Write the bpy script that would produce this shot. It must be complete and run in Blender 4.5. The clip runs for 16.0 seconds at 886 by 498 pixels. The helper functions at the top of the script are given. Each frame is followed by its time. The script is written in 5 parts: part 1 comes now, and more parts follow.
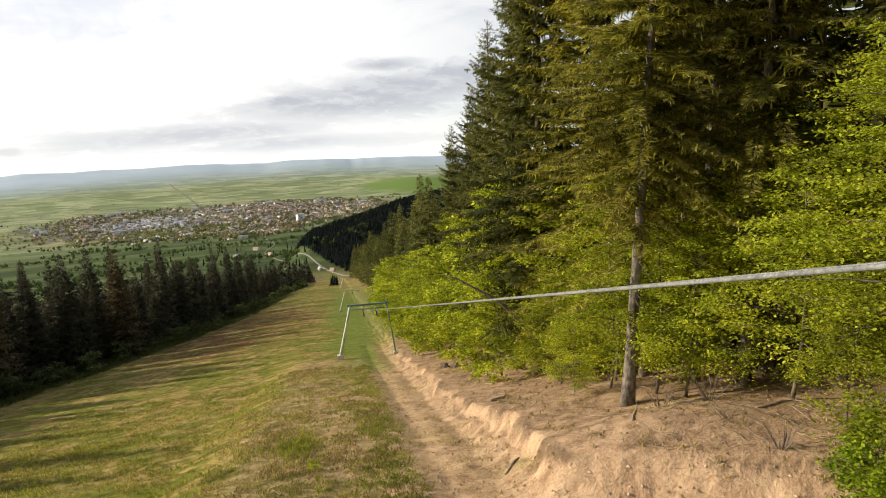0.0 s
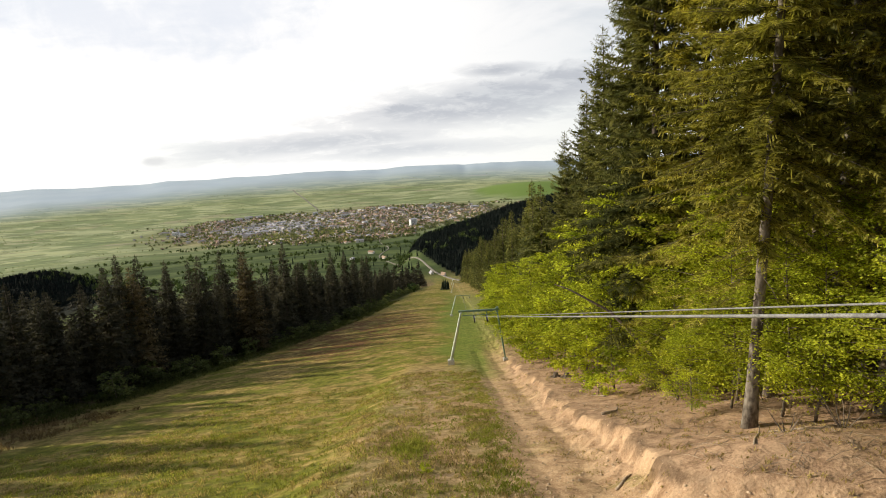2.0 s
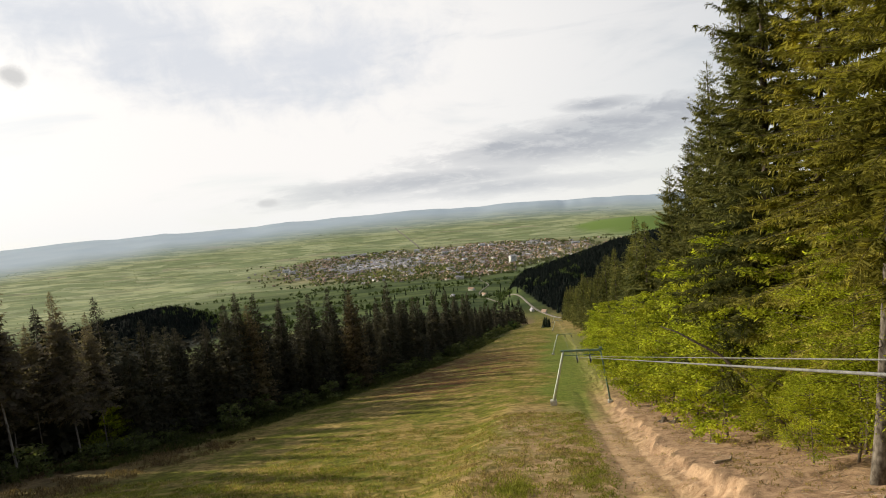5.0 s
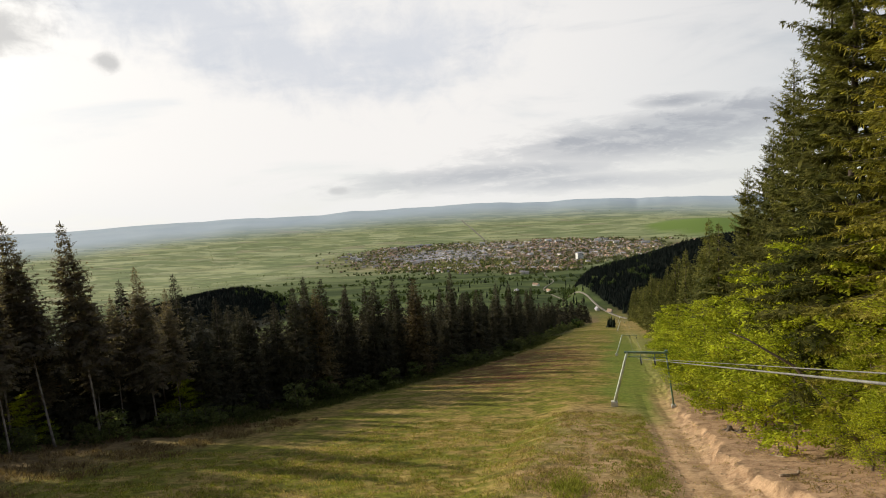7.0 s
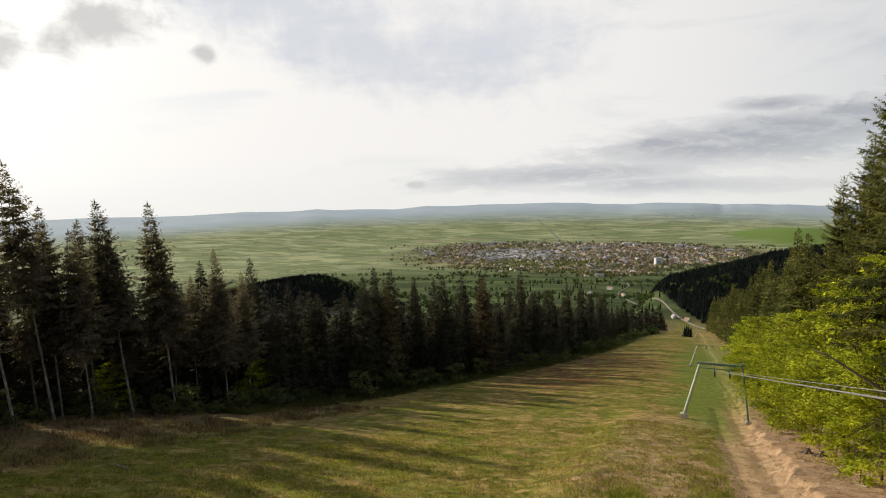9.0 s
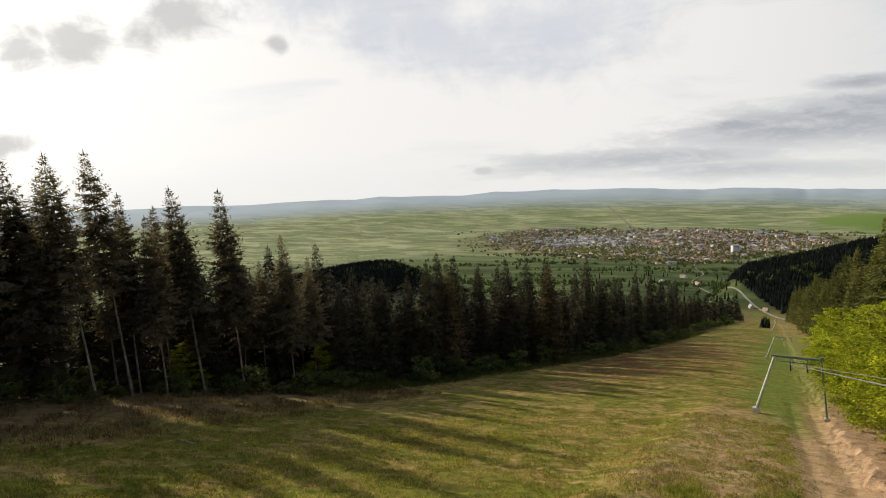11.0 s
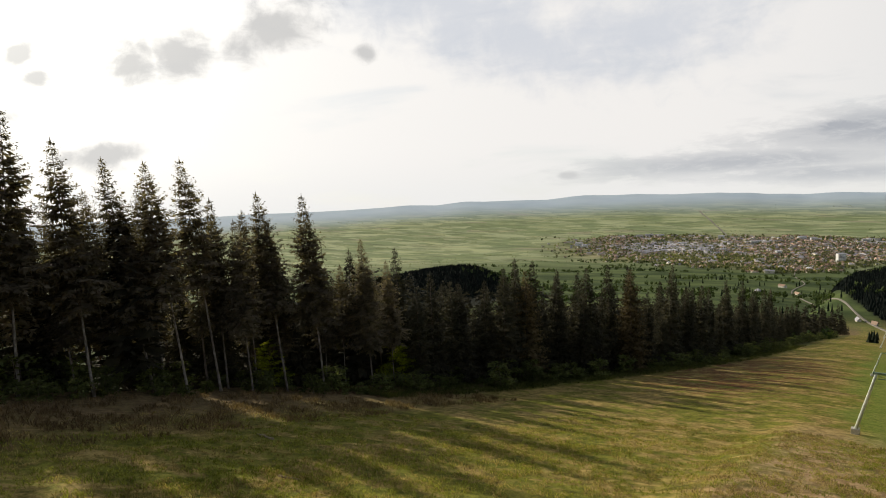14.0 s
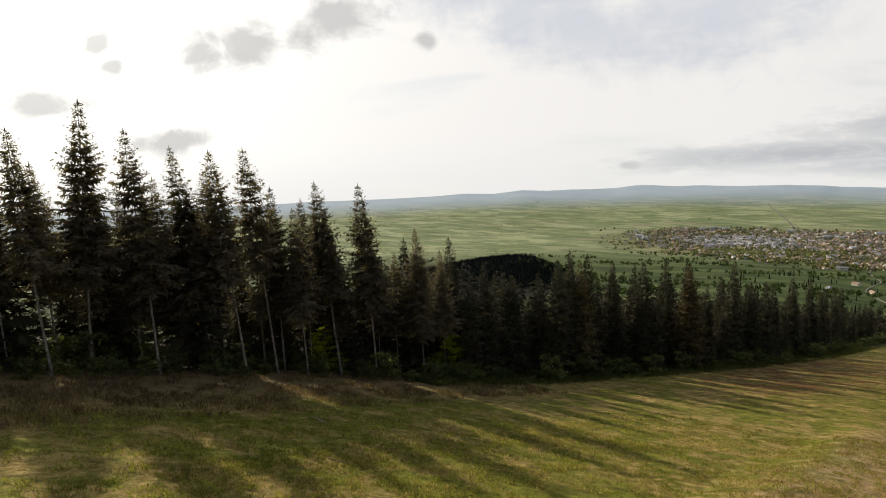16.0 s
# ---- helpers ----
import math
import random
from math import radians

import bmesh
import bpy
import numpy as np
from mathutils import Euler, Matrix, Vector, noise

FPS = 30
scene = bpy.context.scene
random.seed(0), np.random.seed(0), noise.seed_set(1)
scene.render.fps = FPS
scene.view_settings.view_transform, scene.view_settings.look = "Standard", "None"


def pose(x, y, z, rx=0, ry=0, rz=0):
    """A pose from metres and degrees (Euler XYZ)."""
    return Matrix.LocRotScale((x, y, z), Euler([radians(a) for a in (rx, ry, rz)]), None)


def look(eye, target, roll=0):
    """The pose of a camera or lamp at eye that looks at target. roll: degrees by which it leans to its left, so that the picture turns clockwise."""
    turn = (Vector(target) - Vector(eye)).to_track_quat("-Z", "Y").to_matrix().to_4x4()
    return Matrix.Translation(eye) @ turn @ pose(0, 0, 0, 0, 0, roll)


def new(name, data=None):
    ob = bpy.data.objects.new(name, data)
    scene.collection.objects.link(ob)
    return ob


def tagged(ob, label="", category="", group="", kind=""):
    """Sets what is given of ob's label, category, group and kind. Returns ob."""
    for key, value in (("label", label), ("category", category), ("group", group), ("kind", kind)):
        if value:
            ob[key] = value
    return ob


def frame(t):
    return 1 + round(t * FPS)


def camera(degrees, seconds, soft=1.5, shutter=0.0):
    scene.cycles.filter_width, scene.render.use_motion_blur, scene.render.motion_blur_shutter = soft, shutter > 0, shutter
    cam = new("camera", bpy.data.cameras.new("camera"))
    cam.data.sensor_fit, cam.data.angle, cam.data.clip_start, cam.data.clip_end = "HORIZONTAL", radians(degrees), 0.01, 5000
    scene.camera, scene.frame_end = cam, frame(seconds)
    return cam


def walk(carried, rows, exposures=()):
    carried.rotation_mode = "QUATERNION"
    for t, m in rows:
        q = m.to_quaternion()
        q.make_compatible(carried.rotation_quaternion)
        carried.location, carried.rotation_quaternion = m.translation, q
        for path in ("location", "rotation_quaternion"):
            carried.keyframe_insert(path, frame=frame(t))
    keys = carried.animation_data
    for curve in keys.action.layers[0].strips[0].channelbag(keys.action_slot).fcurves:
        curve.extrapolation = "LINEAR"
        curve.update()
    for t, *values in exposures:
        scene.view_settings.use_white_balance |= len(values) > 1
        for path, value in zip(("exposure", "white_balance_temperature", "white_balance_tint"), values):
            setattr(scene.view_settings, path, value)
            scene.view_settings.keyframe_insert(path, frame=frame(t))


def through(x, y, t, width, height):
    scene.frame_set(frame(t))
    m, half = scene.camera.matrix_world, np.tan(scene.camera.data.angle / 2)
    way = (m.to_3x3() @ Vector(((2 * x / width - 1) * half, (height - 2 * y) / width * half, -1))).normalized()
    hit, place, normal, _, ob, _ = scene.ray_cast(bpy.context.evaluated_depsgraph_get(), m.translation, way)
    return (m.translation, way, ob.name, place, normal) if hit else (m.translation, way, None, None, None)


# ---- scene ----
cam = camera(68.57, 16.0, soft=1.0)
PATH = [
    (0, pose(0.000, 0.000, 0.000, 77.02, 1.78, -10.35)),
    (0.5, pose(-0.015, -0.052, 0.055, 76.90, 1.35, -7.17)),
    (1, pose(-0.036, -0.129, 0.134, 77.02, 2.05, -4.86)),
    (1.5, pose(-0.059, -0.247, 0.213, 77.57, 3.61, -2.97)),
    (2, pose(-0.089, -0.380, 0.321, 77.88, 3.20, -0.69)),
    (2.5, pose(-0.103, -0.545, 0.423, 78.64, 5.37, 1.99)),
    (3, pose(-0.137, -0.657, 0.496, 79.91, 5.37, 2.28)),
    (5.5, pose(-0.153, -1.246, 0.773, 81.89, 4.06, 9.61)),
    (6, pose(-0.153, -1.324, 0.783, 81.99, 2.72, 10.92)),
    (6.5, pose(-0.119, -1.374, 0.789, 81.54, 2.92, 12.24)),
    (7, pose(-0.078, -1.408, 0.772, 81.53, 3.42, 14.01)),
    (7.5, pose(-0.011, -1.363, 0.766, 81.37, 3.67, 15.64)),
    (8, pose(0.094, -1.179, 0.678, 81.47, 4.32, 17.57)),
    (8.5, pose(0.193, -1.014, 0.601, 81.67, 2.54, 19.12)),
    (11, pose(0.731, -0.328, 0.477, 80.51, 2.29, 26.74)),
    (11.5, pose(0.822, -0.247, 0.516, 80.30, 1.76, 28.01)),
    (12, pose(0.931, -0.184, 0.527, 80.48, 2.04, 29.58)),
    (12.5, pose(1.059, -0.145, 0.516, 80.78, 2.29, 30.79)),
    (13, pose(1.165, -0.117, 0.530, 80.68, 2.57, 31.80)),
    (13.5, pose(1.310, -0.113, 0.530, 80.91, 3.15, 33.03)),
    (14, pose(1.428, -0.117, 0.527, 81.26, 2.86, 34.04)),
    (14.5, pose(1.544, -0.118, 0.570, 81.20, 2.96, 35.12)),
    (15, pose(1.660, -0.142, 0.641, 80.95, 2.92, 36.28)),
    (15.5, pose(1.772, -0.162, 0.724, 80.84, 2.50, 37.69)),
    (16, pose(1.901, -0.176, 0.801, 80.48, 2.49, 39.14)),
]
walk(cam, PATH, ((0, 0.32), (1.5, 0.28), (3, 0.22), (5.5, 0.0), (7, -0.04), (8.5, -0.06), (11, -0.08), (16, -0.10)))


# ---- world, sun and exposure ----
SUN_AZ, SUN_EL = -73.0, 19.5          # degrees: azimuth from the fall line (right positive), height
sun_dir = Vector((math.sin(radians(SUN_AZ)) * math.cos(radians(SUN_EL)), math.cos(radians(SUN_AZ)) * math.cos(radians(SUN_EL)), math.sin(radians(SUN_EL))))
sun = new("sun", bpy.data.lights.new("sun", "SUN"))
sun.data.energy, sun.data.angle, sun.data.color = 4.8, radians(0.6), (1.0, 0.89, 0.70)
sun.matrix_world = look((0, 0, 300), Vector((0, 0, 300)) - sun_dir)


def links(tree, *pairs):
    for a, b in pairs:
        tree.links.new(a, b)


def math_node(tree, op, a, b=None, c=None, clamp=False):
    n = tree.nodes.new("ShaderNodeMath")
    n.operation, n.use_clamp = op, clamp
    for i, v in enumerate((a, b, c)):
        if v is None:
            continue
        if isinstance(v, (int, float)):
            n.inputs[i].default_value = v
        else:
            tree.links.new(v, n.inputs[i])
    return n.outputs[0]


def mix_node(tree, fac, a, b, blend="MIX"):
    n = tree.nodes.new("ShaderNodeMix")
    n.data_type, n.blend_type = "RGBA", blend
    for sock, v in ((n.inputs[0], fac), (n.inputs[6], a), (n.inputs[7], b)):
        if isinstance(v, (int, float)):
            sock.default_value = v
        elif isinstance(v, tuple):
            sock.default_value = (*v, 1) if len(v) == 3 else v
        else:
            tree.links.new(v, sock)
    return n.outputs[2]


def noise_node(tree, vec, scale, detail=4.0, rough=0.55, distort=0.0):
    n = tree.nodes.new("ShaderNodeTexNoise")
    n.inputs["Scale"].default_value, n.inputs["Detail"].default_value = scale, detail
    n.inputs["Roughness"].default_value, n.inputs["Distortion"].default_value = rough, distort
    if vec is not None:
        tree.links.new(vec, n.inputs["Vector"])
    return n.outputs[0]


def ramp_node(tree, value, lo, hi, a=0.0, b=1.0):
    n = tree.nodes.new("ShaderNodeMapRange")
    n.interpolation_type = "SMOOTHSTEP"
    for i, v in enumerate((lo, hi, a, b)):
        n.inputs[i + 1].default_value = v
    tree.links.new(value, n.inputs[0])
    return n.outputs[0]


def vec_math(tree, op, a, b):
    n = tree.nodes.new("ShaderNodeVectorMath")
    n.operation = op
    for i, v in enumerate((a, b)):
        if isinstance(v, tuple):
            n.inputs[i].default_value = v
        elif v is not None:
            tree.links.new(v, n.inputs[i])
    return n


def make_world():
    world = bpy.data.worlds.new("sky")
    scene.world = world
    world.use_nodes = True
    tree = world.node_tree
    tree.nodes.clear()
    out, back = tree.nodes.new("ShaderNodeOutputWorld"), tree.nodes.new("ShaderNodeBackground")
    d = tree.nodes.new("ShaderNodeTexCoord").outputs["Generated"]
    # the plain lies far below the hillside, so the sky goes on a little under the level line
    up = vec_math(tree, "ADD", d, (0, 0, 0.12)).outputs[0]
    sky = tree.nodes.new("ShaderNodeTexSky")
    sky.sky_type, sky.sun_disc = "NISHITA", False
    sky.sun_elevation, sky.sun_rotation = radians(SUN_EL), radians(SUN_AZ)
    sky.air_density, sky.dust_density = 1.0, 0.6
    links(tree, (up, sky.inputs[0]))
    clear = vec_math(tree, "SCALE", sky.outputs[0], None)
    clear.inputs[3].default_value = 0.10
    sep = tree.nodes.new("ShaderNodeSeparateXYZ")
    links(tree, (d, sep.inputs[0]))
    az = math_node(tree, "MULTIPLY", math_node(tree, "ARCTAN2", sep.outputs[0], sep.outputs[1]), 57.2958)
    el = math_node(tree, "MULTIPLY", math_node(tree, "ARCSINE", sep.outputs[2]), 57.2958)
    comb = tree.nodes.new("ShaderNodeCombineXYZ")
    links(tree, (math_node(tree, "MULTIPLY", az, 0.05), comb.inputs[0]), (math_node(tree, "MULTIPLY", el, 0.19), comb.inputs[1]))
    flat = comb.outputs[0]
    wisp = noise_node(tree, flat, 1.3, 6, 0.55, 0.5)
    lump = noise_node(tree, flat, 5.5, 7, 0.68, 0.35)
    even = tree.nodes.new("ShaderNodeCombineXYZ")
    links(tree, (math_node(tree, "MULTIPLY", az, 0.11), even.inputs[0]), (math_node(tree, "MULTIPLY", el, 0.13), even.inputs[1]))
    billow = noise_node(tree, even.outputs[0], 3.2, 6, 0.6, 0.3)

    def bank(a0, e0, wa, we, tilt=0.0, soft=0.75, tex=None):
        """One cloud: an oval in azimuth and height, its edge broken up by the noises."""
        da = math_node(tree, "DIVIDE", math_node(tree, "SUBTRACT", az, a0), wa)
        de = math_node(tree, "SUBTRACT", math_node(tree, "SUBTRACT", el, e0), math_node(tree, "MULTIPLY", math_node(tree, "SUBTRACT", az, a0), tilt))
        de = math_node(tree, "DIVIDE", de, we)
        r = math_node(tree, "SQRT", math_node(tree, "ADD", math_node(tree, "MULTIPLY", da, da), math_node(tree, "MULTIPLY", de, de)))
        r = math_node(tree, "ADD", r, math_node(tree, "MULTIPLY", math_node(tree, "SUBTRACT", lump if tex is None else tex, 0.5), 2.6))
        r = math_node(tree, "ADD", r, math_node(tree, "MULTIPLY", math_node(tree, "SUBTRACT", wisp, 0.5), 1.6))
        return ramp_node(tree, r, 1.0 - soft, 1.0 + soft, 1.0, 0.0)

    def most(parts):
        v = parts[0]
        for q in parts[1:]:
            v = math_node(tree, "MAXIMUM", v, q)
        return v

    dot = vec_math(tree, "DOT_PRODUCT", d, tuple(sun_dir)).outputs["Value"]
    glare = math_node(tree, "POWER", math_node(tree, "MAXIMUM", dot, 0.0), 7.0)
    bright = math_node(tree, "POWER", math_node(tree, "MAXIMUM", dot, 0.0), 40.0)
    # thin white overcast, brighter towards the sun, opening to clear sky overhead and away from it
    veil = mix_node(tree, glare, (0.945, 0.92, 0.895), (1.32, 1.28, 1.20))
    veil = mix_node(tree, bright, veil, (3.0, 2.9, 2.6))
    low = ramp_node(tree, el, 8.0, 52.0, 1.0, 0.15)
    cover = math_node(tree, "MULTIPLY", low, ramp_node(tree, dot, -0.35, 0.55, 0.42, 1.0))
    cover = math_node(tree, "MAXIMUM", cover, glare)
    cover = math_node(tree, "MULTIPLY", cover, ramp_node(tree, wisp, 0.25, 0.50, 0.72, 1.0))
    col = mix_node(tree, cover, clear.outputs[0], veil)
    # bluish gaps in the veil
    gaps = most([bank(-28, 8.5, 9.5, 2.6, -0.22, 0.9, billow), bank(-17, 9.0, 7, 2.8, 0.05, 0.95, billow), bank(-33, 12, 9, 2.5, -0.1, 0.95, billow)])
    col = mix_node(tree, math_node(tree, "MULTIPLY", gaps, 0.66), col, (0.60, 0.645, 0.73))
    # grey bank over the plain
    grey = most([bank(1.5, -0.2, 9.5, 1.5, 0.03), bank(8, 1.2, 7, 1.1, 0.0), bank(4.5, 0.9, 3.4, 1.0, 0.05, 0.6, billow), bank(-2.5, 0.3, 2.4, 0.6, 0.05, 0.6, billow), bank(11, 2.0, 3.0, 1.0, 0, 0.6, billow), bank(-9, -2.2, 10, 0.9, 0.03), bank(5.5, 3.0, 2.6, 0.5), bank(-2, -3.2, 10, 0.7)])
    grey = math_node(tree, "MULTIPLY", grey, ramp_node(tree, lump, 0.36, 0.58, 0.60, 1.0))
    col = mix_node(tree, math_node(tree, "MULTIPLY", grey, 0.95), col, (0.44, 0.46, 0.50))
    # small dark puffs under the sun
    puffs = most([bank(-58.6, 8.1, 1.6, 1.5, 0, 0.55, billow), bank(-55, 8.4, 2.0, 1.6, 0, 0.55, billow), bank(-47.4, 10.4, 3.4, 1.7, 0.25, 0.55, billow), bank(-40.2, 8.4, 1.0, 0.7, -0.2, 0.55, billow), bank(-65, 6.6, 1.1, 0.7, 0, 0.55, billow), bank(-66, 8.3, 1.0, 1.0, 0.5, 0.55, billow), bank(-70.5, 4.0, 3.0, 1.2, 0, 0.55, billow), bank(-61.5, 0.8, 2.6, 0.9, 0.1, 0.55, billow), bank(-23.3, -2.8, 0.8, 0.3, 0, 0.55, billow)])
    col = mix_node(tree, math_node(tree, "MULTIPLY", puffs, 0.70), col, (0.52, 0.52, 0.52))
    # milky air low over the plain
    col = mix_node(tree, ramp_node(tree, el, -6.0, 0.5, 0.55, 0.0), col, (0.86, 0.87, 0.86))
    back.inputs[1].default_value = 1.0
    links(tree, (col, back.inputs[0]), (back.outputs[0], out.inputs[0]))


make_world()


# ---- materials ----
def material(name, rough=0.85, spec=0.25):
    m = bpy.data.materials.new(name)
    m.use_nodes = True
    b = m.node_tree.nodes["Principled BSDF"]
    b.inputs["Roughness"].default_value = rough
    b.inputs["Specular IOR Level"].default_value = spec
    return m, m.node_tree, b


def bump(tree, bsdf, height, strength, distance):
    n = tree.nodes.new("ShaderNodeBump")
    n.inputs["Strength"].default_value, n.inputs["Distance"].default_value = strength, distance
    links(tree, (height, n.inputs["Height"]), (n.outputs[0], bsdf.inputs["Normal"]))


def position(tree):
    return tree.nodes.new("ShaderNodeNewGeometry").outputs["Position"]


def attribute(tree, name):
    n = tree.nodes.new("ShaderNodeAttribute")
    n.attribute_name = name
    return n.outputs["Fac"]


def scaled(tree, vec, s):
    return vec_math(tree, "MULTIPLY", vec, s).outputs[0]


def two_tone(name, a, b, scale, rough=0.85, spec=0.2, relief=0.0, distance=0.02, per_object=0.0, per_island=0.0, glow=0.0, stretch=(1, 1, 1), local=True):
    """A material mottled between two colours at two scales, varied from object to object and piece to piece."""
    m, t, p = material(name, rough, spec)
    if local:
        vec = t.nodes.new("ShaderNodeTexCoord").outputs["Object"]
    else:
        vec = position(t)
    vec = scaled(t, vec, stretch)
    n1, n2 = noise_node(t, vec, scale, 6, 0.6), noise_node(t, vec, scale * 0.13, 3, 0.5)
    fac = math_node(t, "ADD", math_node(t, "MULTIPLY", n1, 0.6), math_node(t, "MULTIPLY", n2, 0.4))
    fac = ramp_node(t, fac, 0.36, 0.64)
    col = mix_node(t, fac, a, b)
    if per_object or per_island:
        val = None
        if per_object:
            oi = t.nodes.new("ShaderNodeObjectInfo")
            val = ramp_node(t, oi.outputs["Random"], 0, 1, 1 - per_object, 1 + per_object)
        if per_island:
            gi = t.nodes.new("ShaderNodeNewGeometry")
            v2 = ramp_node(t, gi.outputs["Random Per Island"], 0, 1, 1 - per_island, 1 + per_island)
            val = v2 if val is None else math_node(t, "MULTIPLY", val, v2)
        sc = vec_math(t, "SCALE", col, None)
        links(t, (val, sc.inputs[3]))
        col = sc.outputs[0]
    links(t, (col, p.inputs["Base Color"]))
    if relief:
        bump(t, p, n1, relief, distance)
    return m


def leafy(name, a, b, scale, through=0.45, per_object=0.15, per_island=0.3):
    """Leaves or needles: light passes through them."""
    m = two_tone(name, a, b, scale, 0.8, 0.04, per_object=per_object, per_island=per_island)
    t = m.node_tree
    p = t.nodes["Principled BSDF"]
    tr = t.nodes.new("ShaderNodeBsdfTranslucent")
    mixer = t.nodes.new("ShaderNodeMixShader")
    mixer.inputs[0].default_value = through
    src = p.inputs["Base Color"].links[0].from_socket
    bright = mix_node(t, 1.0, src, (1.25, 1.3, 0.7), "MULTIPLY")
    links(t, (bright, tr.inputs[0]), (p.outputs[0], mixer.inputs[1]), (tr.outputs[0], mixer.inputs[2]),
          (mixer.outputs[0], t.nodes["Material Output"].inputs[0]))
    return m


# ---- the ground ----
def smooth(v, a, b):
    u = np.clip((v - a) / (b - a), 0, 1)
    return u * u * (3 - 2 * u)


def value_noise(x, y, seed=0):
    """Smooth random field between -1 and 1, with a wavelength of about one."""
    def h(i, j):
        n = np.sin(i * 127.1 + j * 311.7 + seed * 74.7) * 43758.5453
        return n - np.floor(n)
    xi, yi = np.floor(x), np.floor(y)
    u, v = x - xi, y - yi
    u, v = u * u * (3 - 2 * u), v * v * (3 - 2 * v)
    a = h(xi, yi) * (1 - u) + h(xi + 1, yi) * u
    b = h(xi, yi + 1) * (1 - u) + h(xi + 1, yi + 1) * u
    return (a * (1 - v) + b * v) * 2 - 1


FALL_D = [-400, -100, 0, 68, 157, 300, 400, 450, 500, 600, 700, 850, 1000, 1300, 1600, 2000, 2300, 2600, 3000, 3500, 6000]
FALL_Z = [95, 21, -6.6, -27.7, -49.3, -84, -109, -123, -139, -163, -179, -206, -233, -279, -322, -375, -405, -423, -434, -438, -441]


def fall_line(d):
    """Height of the lift track, metres below the eye, along the fall line."""
    w = np.maximum(6.0, np.abs(d) * 0.05)
    return sum(np.interp(d + k * w, FALL_D, FALL_Z) for k in (-1, -0.5, 0, 0.5, 1)) / 5


def bank_line(y):
    """Where the cut bank stands on the uphill side of the track; it turns off into a pit close to the camera."""
    line = 6.45 + 0.55 * value_noise(y * 0.13, y * 0 + 3.3, 5) + 0.34 * value_noise(y * 0.55, y * 0 + 1.3, 6) + 0.22 * value_noise(y * 1.4, y * 0 + 7.3, 7) + 0.12 * value_noise(y * 3.3, y * 0 + 2.3, 8)
    return line + np.maximum(0, 16.2 - y) * 1.55


EDGE_Y = (-20, 17, 44, 70, 84, 100, 112, 132, 165, 200, 285, 370, 460, 560)
EDGE_X = (-51, -51, -49.5, -46.5, -43.5, -40, -37.5, -33.5, -29.5, -27.5, -24, -17, -14, -12)


def wood_edge(y):
    """Where the dark wood begins, on the far side of the meadow."""
    return np.interp(y, EDGE_Y, EDGE_X)


def ridge_top(x):
    """Height of the wooded ridge over the valley floor."""
    return np.interp(x, (-64, -52, -40, -29, 0, 22, 71, 116, 300, 700), (0, 19, 33, 41, 49, 55, 67, 79, 107, 112))


def on_ridge(x, y):
    """Where the ridge is wooded: its foot runs from the valley up towards the track."""
    return smooth(x - np.interp(y, (600, 650, 720, 900, 1060, 1200, 1400), (24, 15, 2, -34, -60, -52, -20)), -4, 4) * smooth(y, 600, 640) * (1 - smooth(y, 1350, 1400))


